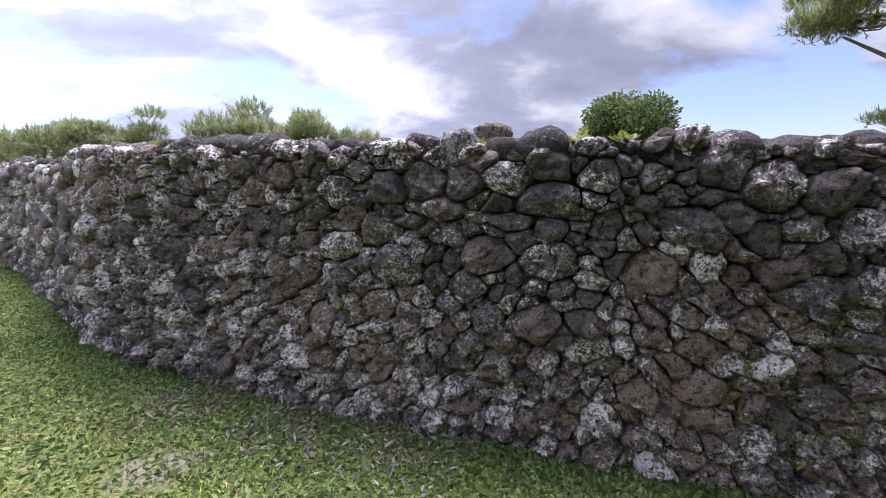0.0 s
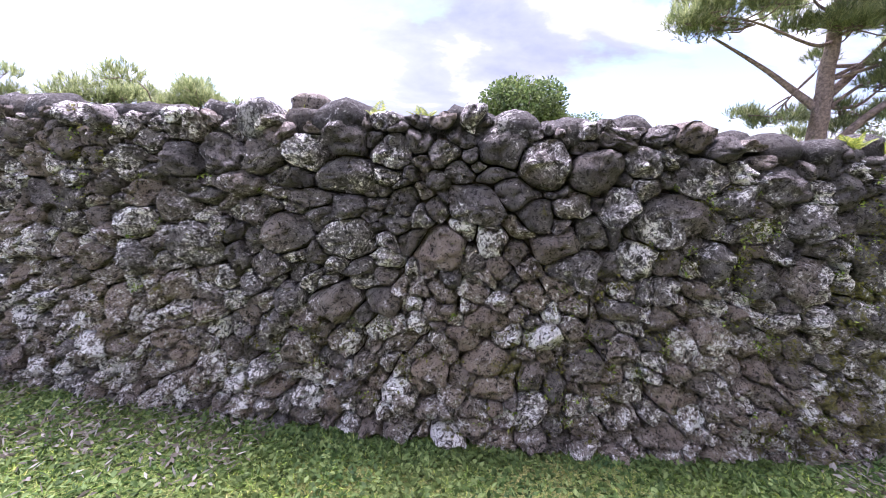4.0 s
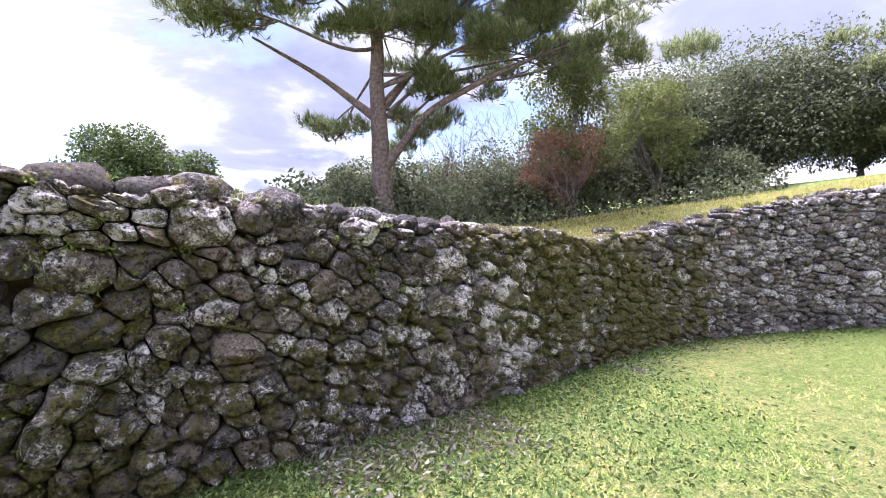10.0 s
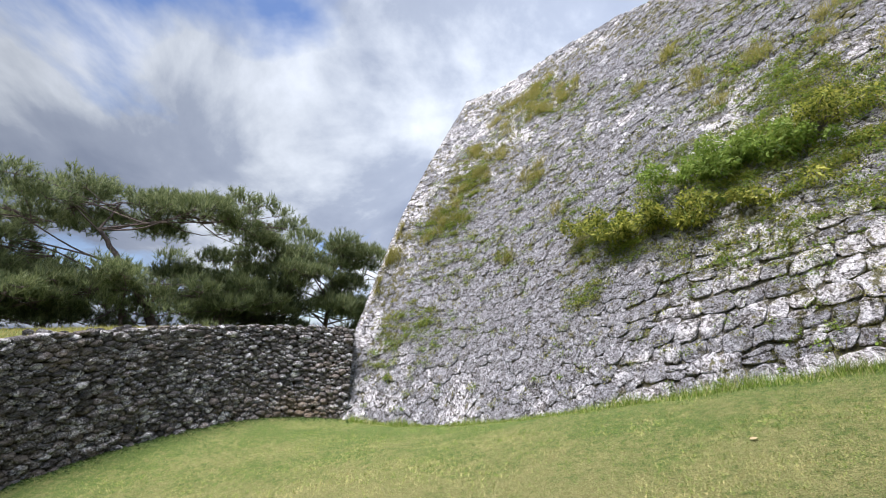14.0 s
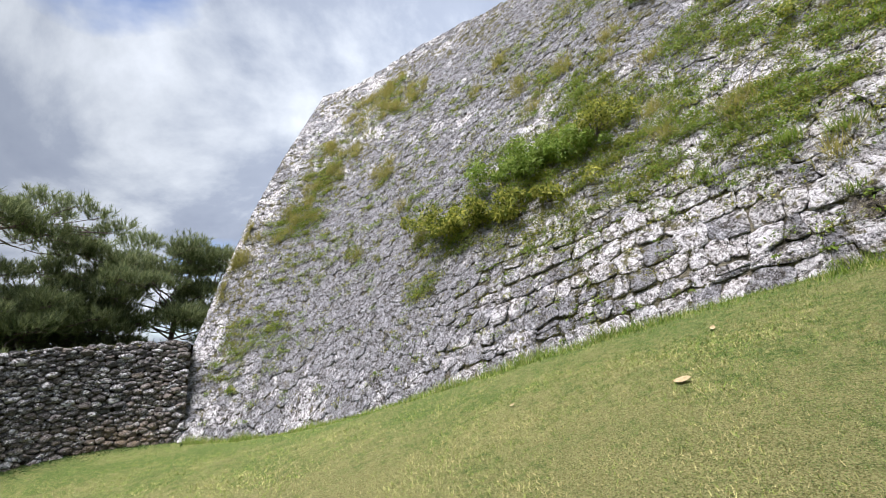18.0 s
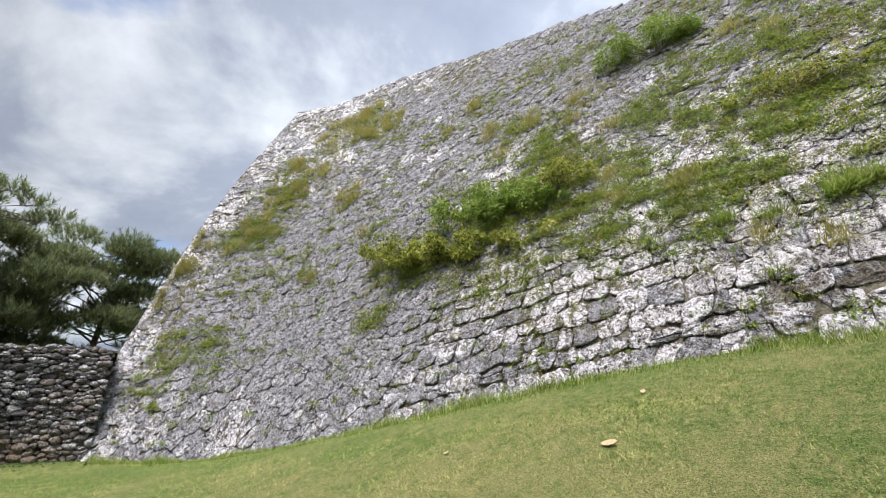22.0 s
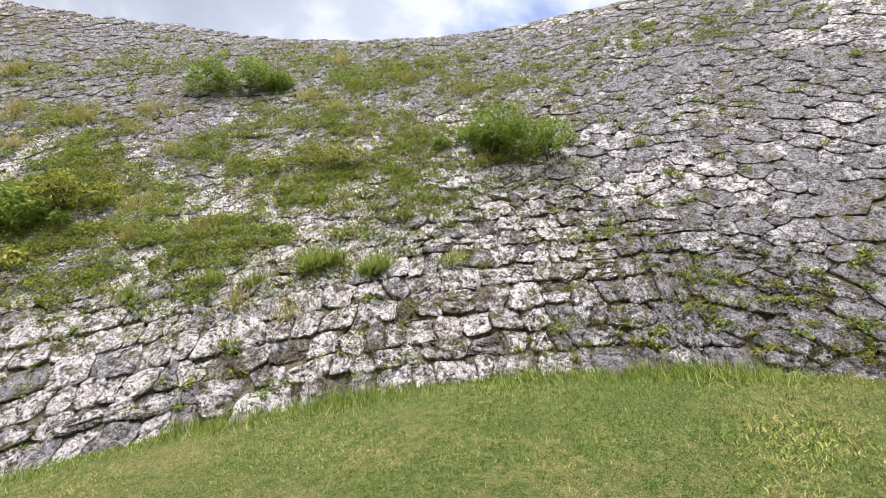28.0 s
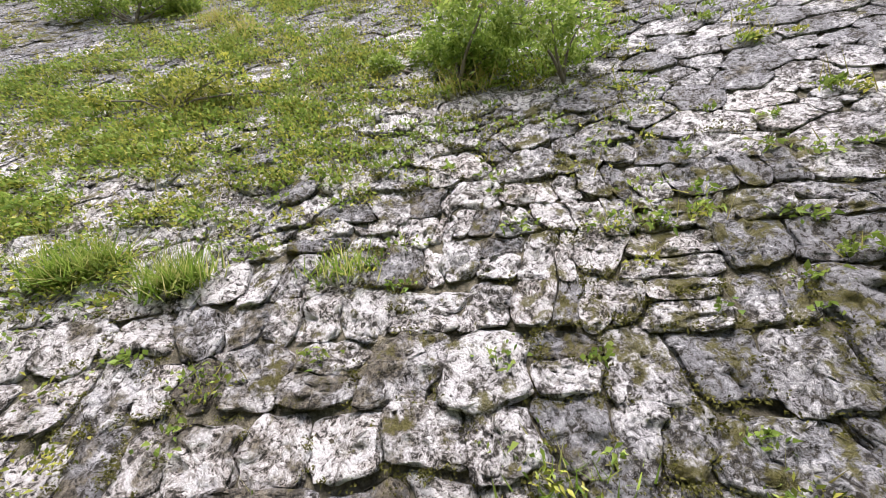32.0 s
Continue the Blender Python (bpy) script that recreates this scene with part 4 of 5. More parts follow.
def litter(n, x0, x1):
    s = rng.uniform(low.s_of_x(x0), low.s_of_x(x1), n)
    keep = vnoise(np.stack([s * 1.3, 0 * s, 0 * s], 1), 9) > -0.1
    s = s[keep]
    n = len(s)
    p = low.point(s, np.zeros(n), 0.25 + 0.25 * rng.normal(size=n).clip(-0.8, 2.5))
    p[:, 2] = ground_z(p[:, 0], p[:, 1]) + 0.015
    way = rng.normal(size=p.shape) * np.array([1, 1, 0.25]) + np.array([0, 0, 0.2])
    return leaves(p, way, rng.uniform(0.03, 0.085, n), rng.uniform(0.008, 0.026, n), 0.1)


stuff("leaf_litter", [litter(4200, -1, 5), litter(10000, 5, 13.5), litter(300, 13.5, 17)], M_DEBRIS, "grey dry fallen leaves lying at the wall's foot", "fallen leaves")


def wall_leaves(face, s, z, size, per, up=0.7, width=0.45, spread=1.0):
    """Tufts of leaves on a face at (s, height)."""
    s, z, size = np.repeat(s, per), np.repeat(z, per), np.repeat(size, per)
    n = len(s)
    p = face.point((s + rng.normal(size=n) * size * 0.5 * spread).clip(0, face.length), z + rng.normal(size=n) * size * 0.4 * spread, rng.uniform(0.0, 0.05, n))
    out = -np.concatenate([face.along(s, face.n), np.zeros((n, 1))], 1)
    way = out * 0.55 + np.array([0, 0, up]) + 0.6 * rng.normal(size=(n, 3))
    ln = size * rng.uniform(0.5, 1.2, n)
    return leaves(p, way, ln, ln * width, 0.6)


# mossy tufts on the low wall, thickest in its middle stretch
def low_wall_plants(n):
    s = rng.uniform(low.s_of_x(-1), low.s_of_x(14), n)
    x = low.along(s, low.c)[:, 0]
    z = rng.uniform(0.05, 1.0, n) * low.height(s)
    dens = 0.15 + 0.85 * np.exp(-((x - 6.0) / 3.2) ** 2) + 0.35 * np.exp(-((x - 12.5) / 1.5) ** 2)
    patch = vnoise(np.stack([s * 1.6, z * 2.2, 0 * s], 1), 5) + 0.5 * vnoise(np.stack([s * 5, z * 6, 0 * s], 1), 6)
    ok = (rng.uniform(size=n) < dens) & (patch > 0.05)
    return wall_leaves(low, s[ok], z[ok], rng.uniform(0.016, 0.030, ok.sum()), 14, 0.5, 0.5, 1.5)


stuff("wall_moss_plants", [low_wall_plants(5000)], M_MOSSLEAF, "olive moss cushions on the dark stones", "moss")
stuff("wall_seedlings", [low_wall_plants(2600)], M_BRIGHT, "small yellow-green plants rooted between the dark stones", "wall plants")


def top_plants(n):
    s = rng.uniform(low.s_of_x(-3), low.s_of_x(20.5), n)
    ok = vnoise(np.stack([s * 0.9, 0 * s, 0 * s], 1), 12) > 0.05
    s = s[ok]
    n = len(s)
    per = 12
    s = np.repeat(s, per) + rng.normal(size=n * per) * 0.05
    p = low.point(s.clip(0, low.length), low.height(s) - 0.02, -np.repeat(rng.uniform(0.1, 0.7, n), per))
    way = np.array([0, 0, 0.9]) + 0.55 * rng.normal(size=p.shape)
    return blades(p, way, rng.uniform(0.05, 0.14, len(p)), 0.010)


stuff("wall_top_plants", [top_plants(420)], M_WALLPLANT, "yellow-green ferns and grass growing along the wall's top", "wall plants")


def fern(s, back, height, count, seed):
    """A fern on the low wall's top: arching fronds, each a midrib with paired leaflets."""
    rs = np.random.RandomState(seed)
    ob = new("fern")
    ob.location = low.point(np.float64(s), np.float64(low.height(s) - 0.03), -back)
    tagged(ob, "yellow-green fern growing on the low wall's top", "fern", "ferns on the low wall")
    for _ in range(count):
        turn, lean = rs.uniform(0, 2 * np.pi), rs.uniform(0.25, 0.9)
        ln = height * rs.uniform(0.7, 1.2)
        t = np.linspace(0, 1, 13)
        reach = ln * lean * t**1.3
        rib = np.stack([np.cos(turn) * reach, np.sin(turn) * reach, ln * (t - 0.45 * lean * t**2.2)], 1)
        way = np.array([-np.sin(turn), np.cos(turn), 0.0])
        vs, fs = tube(rib, np.linspace(0.004, 0.0015, 13), 4)
        parts = [(vs, fs)]
        for side in (-1, 1):
            base = rib[2:]
            long = 0.28 * ln * np.sin(np.pi * np.clip(t[2:] * 0.9 + 0.1, 0, 1)) + 0.008
            along = unit(np.gradient(rib, axis=0))[2:]
            tip = base + (side * way + 0.5 * along + np.array([0, 0, -0.15])) * long[:, None]
            wide = along * (ln / 26)
            v = np.stack([base - wide, 0.5 * (base + tip) - wide * 0.9, tip, 0.5 * (base + tip) + wide * 0.9], 1).reshape(-1, 3)
            parts.append((v, np.arange(len(v)).reshape(-1, 4)))
        part("frond", bundle("frond", parts, M_FERN, False), ob)
    return ob


for k, (s, back, height, count) in enumerate([(19.9, 0.15, 0.22, 7), (23.05, 0.3, 0.16, 12), (23.3, 0.25, 0.13, 12), (23.5, 0.2, 0.14, 12), (23.72, 0.1, 0.24, 5), (24.0, 0.15, 0.20, 7), (25.65, 0.25, 0.18, 11), (25.8, 0.2, 0.13, 9), (26.45, 0.0, 0.22, 8), (26.7, -0.02, 0.18, 8), (26.95, 0.05, 0.15, 9), (28.1, 0.2, 0.18, 8), (29.5, 0.2, 0.17, 10), (29.7, 0.25, 0.13, 9)]):
    fern(s, back, height * 0.62, count, 140 + k)


def bank_grass(n):
    """Dry grass on the broad top of the low wall where it curves."""
    s = rng.uniform(low.s_of_x(12.5), low.length - 0.2, n)
    p = low.point(s, low.height(s) - 0.09, -rng.uniform(0.15, 3.6, n))
    p[:, 2] = np.maximum(p[:, 2], ground_z(p[:, 0], p[:, 1]) - 0.01)
    way = np.array([0, 0, 0.8]) + 0.6 * rng.normal(size=p.shape)
    return blades(p, way, rng.uniform(0.04, 0.13, n), 0.014)


stuff("dry_bank_grass", [bank_grass(30000)], M_TAN, "dry yellow grass on the low wall's broad top", "grass")

# patches of plants on the tall wall: plan x, height, reach along, reach up, share
EAST_PATCHES = [
    (18.9, 11.0, 0.8, 0.9, 0.35), (17.8, 9.9, 0.8, 0.6, 0.35), (20.0, 9.2, 0.5, 0.6, 0.5), (20.1, 7.0, 0.7, 1.3, 0.9), (20.6, 5.9, 0.4, 0.6, 0.6), (17.5, 6.6, 0.3, 0.5, 0.4), (20.0, 2.7, 0.9, 0.8, 0.5),
    (20.4, 1.6, 0.5, 0.4, 0.7), (19.2, 4.2, 1.2, 1.2, 0.25), (17.8, 4.2, 0.5, 0.7, 0.35), (14.8, 2.4, 0.5, 0.25, 0.8), (14.0, 3.4, 1.0, 0.8, 0.9), (12.5, 3.8, 1.4, 0.8, 1.0), (12.6, 6.6, 0.9, 0.5, 0.6),
    (12.1, 8.7, 1.6, 0.6, 0.2), (13.8, 8.6, 0.8, 0.6, 0.3), (16.0, 9.1, 0.6, 0.3, 0.25), (15.8, 5.2, 1.2, 0.8, 0.15), (13.0, 5.0, 1.6, 0.8, 0.3),
]
MIDDLE_PATCHES = [
    (11.8, 6.0, 1.0, 0.5, 0.6), (10.7, 4.6, 1.5, 0.9, 0.95), (9.6, 3.1, 1.8, 1.0, 1.0), (8.6, 2.9, 2.2, 0.9, 1.0), (9.4, 4.6, 1.8, 1.0, 0.95), (6.9, 3.2, 1.6, 1.0, 0.9), (7.0, 1.9, 0.5, 0.15, 0.8),
    (5.5, 4.4, 1.4, 1.1, 0.6), (7.4, 5.4, 1.8, 1.0, 0.6), (6.3, 7.1, 1.9, 1.2, 0.5), (5.3, 1.7, 0.2, 0.1, 0.8), (5.1, 2.7, 0.5, 0.2, 0.4), (9.0, 8.3, 3.2, 0.9, 0.25), (11.2, 2.2, 1.6, 0.4, 0.5),
]
WEST_PATCHES = [
    (4.8, 6.2, 1.7, 1.0, 0.42), (3.1, 1.7, 0.3, 0.12, 0.8), (2.8, 1.2, 0.12, 0.2, 1.0), (3.5, 0.4, 0.22, 0.3, 0.8), (2.8, 0.75, 0.15, 0.25, 0.9), (3.7, 0.7, 0.3, 0.2, 0.5), (3.7, 1.8, 0.5, 0.35, 0.4),
    (2.5, 0.9, 0.15, 0.3, 0.6), (2.0, 0.5, 0.6, 0.5, 0.4), (4.2, 0.5, 0.1, 0.1, 0.9), (2.6, 7.2, 2.2, 0.9, 0.22),
]


def big_wall_plants(n):
    """Places (s, height) of tufts on the tall wall, most of them on the ledges between its courses."""
    s, z = rng.uniform(0.6, big.length - 3, n), rng.uniform(0.1, 11.8, n)
    v = z / big.height(s)
    ledge = big_courses[np.abs(v[:, None] - big_courses[None]).argmin(1)] * big.height(s)
    z = np.where(rng.uniform(size=n) < 0.4, ledge + 0.03 * rng.normal(size=n), z)
    ok = (z < big.height(s) - 0.25) & (z > 0.05)
    s, z = s[ok], z[ok]
    n = len(s)
    x = big.along(s, big.c)[:, 0]
    dens = np.full(n, 0.02) + 0.07 * np.exp(-((z - 5.5) / 2.8) ** 2) * (x > 2.5)
    for px, pz, rx, rz, share in EAST_PATCHES + MIDDLE_PATCHES + WEST_PATCHES:
        dens = np.maximum(dens, share * np.exp(-(((x - px) / rx) ** 2 + ((z - pz) / rz) ** 2) / 1.35))
    patch = vnoise(np.stack([s * 2.2, z * 3.0, 0 * s], 1), 15) + 0.5 * vnoise(np.stack([s * 6, z * 7, 0 * s], 1), 16)
    ok = rng.uniform(size=n) < dens * (0.65 + 0.9 * patch).clip(0.05, 1.3) * np.where((x < 4.3) & (z < 2.2), 0.55, 1.0)
    return s[ok], z[ok]


def wall_herbs(s, z, radius, per, leaf, width=0.45):
    """Bushy tufts of small leaves that stand out from the tall wall and droop a little."""
    n = len(s) * per
    k = np.repeat(np.arange(len(s)), per)
    r = radius[k]
    ds, dz, do = rng.normal(size=n) * r * 0.62, rng.normal(size=n) * r * 0.34 + 0.1 * r, np.abs(rng.normal(size=n)) * r * 0.42
    p = big.point((s[k] + ds).clip(0, big.length), z[k] + dz, 0.015 + do)
    out = -np.concatenate([big.along(s[k], big.n), np.zeros((n, 1))], 1)
    way = out * 0.7 + np.array([0, 0, 0.45]) + 0.75 * rng.normal(size=(n, 3))
    ln = leaf * rng.uniform(0.55, 1.3, n)
    return leaves(p, way, ln, ln * width, 0.5)


ps, pz = big_wall_plants(62000)
kind = rng.uniform(size=len(ps)) + 0.25 * vnoise(np.stack([ps * 0.9, pz * 1.1, 0 * ps], 1), 17)
reach = rng.uniform(0.07, 0.17, len(ps)) * np.where(big.along(ps, big.c)[:, 0] < 3.6, 0.6, 1.0)
for lo, hi, per, leaf, material, label in ((-1.0, 0.55, 34, 0.042, M_WALLPLANT, "yellow-green herbs rooted along the tall wall's ledges"), (0.55, 2.0, 30, 0.050, M_BRIGHT, "bright green leafy plants rooted in the tall wall")):
    pick = (kind >= lo) & (kind < hi)
    stuff("wall_plants", [wall_herbs(ps[pick], pz[pick], reach[pick], per, leaf)], material, label, "wall plants")


def joint_herbs(n):
    """Moss cushions and seedlings rooted in the open joints near the tall wall's foot."""
    pick = np.flatnonzero((foot_share > 0.25) & (xD < 13.5) & (xD > 1.0))
    k = pick[rng.randint(len(pick), size=n)]
    at = oD[k, rng.randint(oD.shape[1], size=n)]
    damp = vnoise(np.concatenate([at * 1.1, np.zeros((n, 1))], 1), 27) + 0.6 * vnoise(np.concatenate([at * 4, np.zeros((n, 1))], 1), 28)
    at = at[(damp > -0.05) & (at[:, 1] > 0.02)]
    return at[:, 0], at[:, 1]


js, jz = joint_herbs(5200)
stuff("joint_moss", [wall_herbs(js, jz, rng.uniform(0.02, 0.055, len(js)), 16, 0.020, 0.5)], M_MOSSLEAF, "olive moss and seedlings in the joints of the tall wall", "moss")
js, jz = joint_herbs(260)
stuff("seedlings", [wall_herbs(js, jz, rng.uniform(0.04, 0.09, len(js)), 12, 0.050, 0.6)], M_BRIGHT, "bright green seedlings in the joints of the tall wall", "wall plants")


def trailing_stems(n):
    """Dry stems and stalks among the herbs."""
    k = rng.randint(len(ps), size=n)
    p = big.point(ps[k] + 0.08 * rng.normal(size=n), pz[k] + 0.05 * rng.normal(size=n), 0.02)
    out = -np.concatenate([big.along(ps[k], big.n), np.zeros((n, 1))], 1)
    way = out * 0.45 + np.array([0, 0, 0.5]) + 0.6 * rng.normal(size=p.shape)
    return blades(p, way, rng.uniform(0.08, 0.26, n), 0.008)


stuff("dry_stems", [trailing_stems(9000)], M_TAN, "thin dry stems among the tall wall's herbs", "grass")


def tan_grass(px, pz, rx, rz, n):
    """Dry grass in separate clumps about a place on the tall wall."""
    clumps = max(3, n // 110)
    cs, cz = big.s_of_x(px) + rx * rng.normal(size=clumps), pz + rz * rng.normal(size=clumps)
    k = rng.randint(clumps, size=n)
    s = (cs[k] + 0.11 * rng.normal(size=n)).clip(0.2, big.length)
    z = cz[k] + 0.10 * rng.normal(size=n)
    p = big.point(s, z, rng.uniform(0, 0.06, n))
    out = -np.concatenate([big.along(s, big.n), np.zeros((n, 1))], 1)
    way = out * 0.6 + np.array([0, 0, 0.7]) + 0.6 * rng.normal(size=p.shape)
    return blades(p, way, rng.uniform(0.10, 0.36, n), 0.013)


stuff("dry_wall_grass", [tan_grass(18.9, 11.0, 0.5, 0.5, 2200), tan_grass(17.9, 9.9, 0.5, 0.4, 1300), tan_grass(19.9, 9.0, 0.4, 0.5, 1300), tan_grass(20.1, 7.0, 0.4, 0.8, 1500), tan_grass(20.6, 5.9, 0.2, 0.3, 600), tan_grass(21.4, 4.9, 0.15, 0.5, 1300), tan_grass(17.5, 6.6, 0.2, 0.4, 500), tan_grass(17.0, 5.0, 1.2, 1.2, 500), tan_grass(13.8, 8.7, 0.5, 0.4, 350), tan_grass(12.5, 6.6, 0.8, 0.4, 700), tan_grass(9.5, 3.6, 1.8, 0.9, 1200), tan_grass(8.0, 5.5, 2.2, 0.9, 900)], M_TAN, "dry yellow grass hanging from the tall wall", "grass")


def wall_tuft(px, pz, n, length):
    """A tuft of long green grass rooted in a joint of the tall wall."""
    s = big.s_of_x(px) + 0.10 * rng.normal(size=n)
    p = big.point(s, pz + 0.04 * rng.normal(size=n), rng.uniform(0, 0.06, n))
    out = -np.concatenate([big.along(s, big.n), np.zeros((n, 1))], 1)
    way = out * 0.7 + np.array([0, 0, 0.7]) + 0.55 * rng.normal(size=p.shape)
    return blades(p, way, length * rng.uniform(0.5, 1.2, n), 0.012)


stuff("wall_grass_tufts", [wall_tuft(*t) for t in [(7.25, 1.85, 260, 0.34), (6.95, 1.9, 220, 0.30), (6.45, 1.65, 300, 0.28), (6.3, 1.7, 160, 0.22), (7.9, 1.75, 160, 0.22), (8.5, 1.9, 160, 0.22), (5.3, 1.62, 120, 0.20), (4.2, 0.5, 60, 0.14), (9.4, 1.9, 140, 0.2), (2.85, 1.1, 60, 0.16), (8.1, 0.9, 80, 0.14)]], M_GRASS, "tufts of long green grass rooted in the tall wall", "grass")


# ---- shrubs and trees ----
def bough(a, b, sag, r0, r1, rs, n=7):
    """A wandering branch from a to b."""
    a, b = np.array(a, float), np.array(b, float)
    t = np.linspace(0, 1, n)[:, None]
    p = a + (b - a) * t
    p[:, 2] += (sag * np.sin(t * np.pi))[:, 0]
    bow = np.sin(t * np.pi) * rs.normal(size=3) + 0.5 * np.sin(2 * t * np.pi) * rs.normal(size=3)
    p += 0.055 * np.linalg.norm(b - a) * bow
    return tube(p, np.linspace(r0, r1, n), 5)


def clump_leaves(centres, radii, count, size, rs, width=0.5, flat=0.75):
    """Leaves in a crown of uneven clumps, mostly near the clumps' outsides."""
    k = rs.randint(len(centres), size=count)
    d = unit(rs.normal(size=(count, 3)))
    rad = np.asarray(radii)[k][:, None] * rs.uniform(0.35, 1.05, (count, 1)) ** 0.6
    at = np.asarray(centres)[k] + d * rad * np.array([1, 1, flat])
    way = d * 0.6 + rs.normal(size=(count, 3)) * 0.7
    ln = size * rs.uniform(0.6, 1.3, count)
    return leaves(at, way, ln, ln * width, 0.3)


def shrub(name, base, size, count, leaf, material, label, seed, clumps=9, category="shrub", stem=True):
    """A leafy bush: stems and a crown of clumps. size: half widths and height."""
    rs = np.random.RandomState(seed)
    ob = new(name)
    ob.location = base
    tagged(ob, label, category, "shrubs on the tall wall")
    cs = rs.normal(size=(clumps, 3)) * np.array([0.5, 0.5, 0.0]) * np.array([size[0], size[1], 0])
    cs[:, 2] = size[2] * rs.uniform(0.2, 0.85, clumps)
    part("foliage", bundle("foliage", [clump_leaves(cs, rs.uniform(0.35, 0.9, clumps) * min(size[0], size[1], size[2]) * (9 / clumps) ** 0.33, count, leaf, rs, 0.42)], material, False), ob)
    if stem:
        part("stem", bundle("stem", [bough((0, 0, -0.1), c, 0.05, 0.03 * size[2] / 1.5 + 0.008, 0.006, rs) for c in cs], M_TWIG), ob)
    return ob


def on_wall(x, z):
    return big.point(np.float64(big.s_of_x(x)), np.float64(z), 0.02)


shrub("wall_shrub", on_wall(9.1, 7.1), (1.25, 0.5, 0.62), 8000, 0.07, M_BRIGHT, "dense green fern-like shrub growing high on the tall wall", 1, 14)
shrub("wall_shrub", on_wall(4.7, 3.75), (0.85, 0.5, 0.75), 9000, 0.065, M_BRIGHT, "bright green feathery shrub above the pale rock patch", 2, 12)
shrub("wall_shrub", on_wall(3.95, 3.6), (0.55, 0.4, 0.55), 4500, 0.06, M_BRIGHT, "lighter feathery shrub beside a larger one on the wall", 3, 9)
shrub("wall_shrub", on_wall(12.1, 3.7), (1.35, 0.5, 0.75), 7500, 0.085, M_BRIGHT, "dark-centred green leafy shrub hanging on the tall wall", 4, 60, stem=False)
shrub("wall_shrub", on_wall(13.3, 3.0), (1.9, 0.5, 0.75), 9500, 0.085, M_WALLPLANT, "yellow-green trailing shrub on the tall wall", 5, 70, stem=False)
shrub("wall_shrub", on_wall(11.0, 3.9), (0.9, 0.4, 0.45), 3600, 0.07, M_WALLPLANT, "low yellow-green shrub on the tall wall", 6, 18)
shrub("wall_shrub", on_wall(7.5, 4.0), (0.9, 0.4, 0.35), 2200, 0.06, M_WALLPLANT, "low spreading green shrub on the tall wall", 7, 14)


def ground_at(x, y):
    return float(ground_z(np.array([x]), np.array([y]))[0])


def pine(x, y, trunk, pads, density, needle, label, seed, r0, name="pine_tree", limbs=()):
    """A pine: a wandering trunk, boughs out to flat pads and needle tufts on them. trunk: points above the base; pads: (x, y, z, radius) from the base; limbs: stout forks of the trunk."""
    rs = np.random.RandomState(seed)
    base = np.array([x, y, ground_at(x, y) - 0.05])
    ob = new(name)
    ob.location = base
    tagged(ob, label, "pine tree", "low young pines" if label.startswith("low young") else "")
    tp = np.array([(0, 0, 0)] + list(trunk), float)
    tt = np.linspace(0, 1, 5 * len(tp))
    fine_t = np.stack([np.interp(tt, np.linspace(0, 1, len(tp)), tp[:, k]) for k in range(3)], 1)
    fine_t[1:-1] += rs.normal(size=(len(tt) - 2, 3)) * 0.02
    part("trunk", bundle("trunk", [tube(fine_t, np.interp(tt, [0, 0.06, 1], [r0 * 1.3, r0, r0 * 0.35]), 10)], M_BARK), ob)
    boughs, tufts = [], []
    for points in limbs:
        line = smooth_line(points, 6)
        part("limb", bundle("limb", [tube(line, np.linspace(r0 * 0.48, r0 * 0.10, len(line)), 9)], M_BARK), ob)
    for px, py, pzz, pr in pads:
        c = np.array([px, py, pzz])
        want = max(pzz - 0.35 * np.hypot(px, py), rs.uniform(0.36, 0.66) * tp[-1, 2])
        root = fine_t[np.abs(fine_t[:, 2] - min(want, tp[-1, 2])).argmin()]
        boughs.append(bough(root, c, 0.12 * np.linalg.norm(c - root) * rs.uniform(-0.9, 0.6), r0 * 0.20, 0.016, rs, 10))
        for _ in range(8):
            q = c + np.array([0.80, 0.80, 0.30]) * pr * rs.normal(size=3)
            qr = pr * rs.uniform(0.30, 0.54)
            start = root + (c - root) * rs.uniform(0.65, 1.0)
            boughs.append(bough(start, q, -0.08 * pr, 0.024, 0.010, rs, 6))
            n = int(density * qr * qr) + 4
            a, rr = rs.uniform(0, 2 * np.pi, n), qr * np.sqrt(rs.uniform(0, 1, n))
            at = q + np.stack([np.cos(a) * rr, np.sin(a) * rr, qr * (0.20 * rs.normal(size=n) + 0.20 * (1 - (rr / qr) ** 2))], 1)
            for k in range(0, n, max(1, n // 3)):
                boughs.append(bough(q, at[k], -0.03, 0.012, 0.005, rs, 4))
            # needles stand round short shoots that turn upward
            axis = unit((at - q) * np.array([1, 1, 0.3]) / qr * 0.7 + np.array([0, 0, 0.75]) + 0.35 * rs.normal(size=at.shape))
            per = 13
            at, axis = np.repeat(at, per, 0), np.repeat(axis, per, 0)
            u = rs.uniform(0, 1, (len(at), 1))
            way = axis * 0.75 + 0.55 * unit(rs.normal(size=at.shape))
            tufts.append(blades(at + axis * u * needle * 0.8, way, needle * rs.uniform(0.5, 0.95, len(at)), needle * 0.085))
    part("bough", bundle("bough", boughs, M_BARK), ob)
    part("needles", bundle("needles", tufts, M_NEEDLE, False), ob)
    return ob


def across(lateral, depth):
    """An offset along and behind the low wall's eastern half."""
    return (0.88 * lateral + 0.47 * depth, -0.47 * lateral + 0.88 * depth)


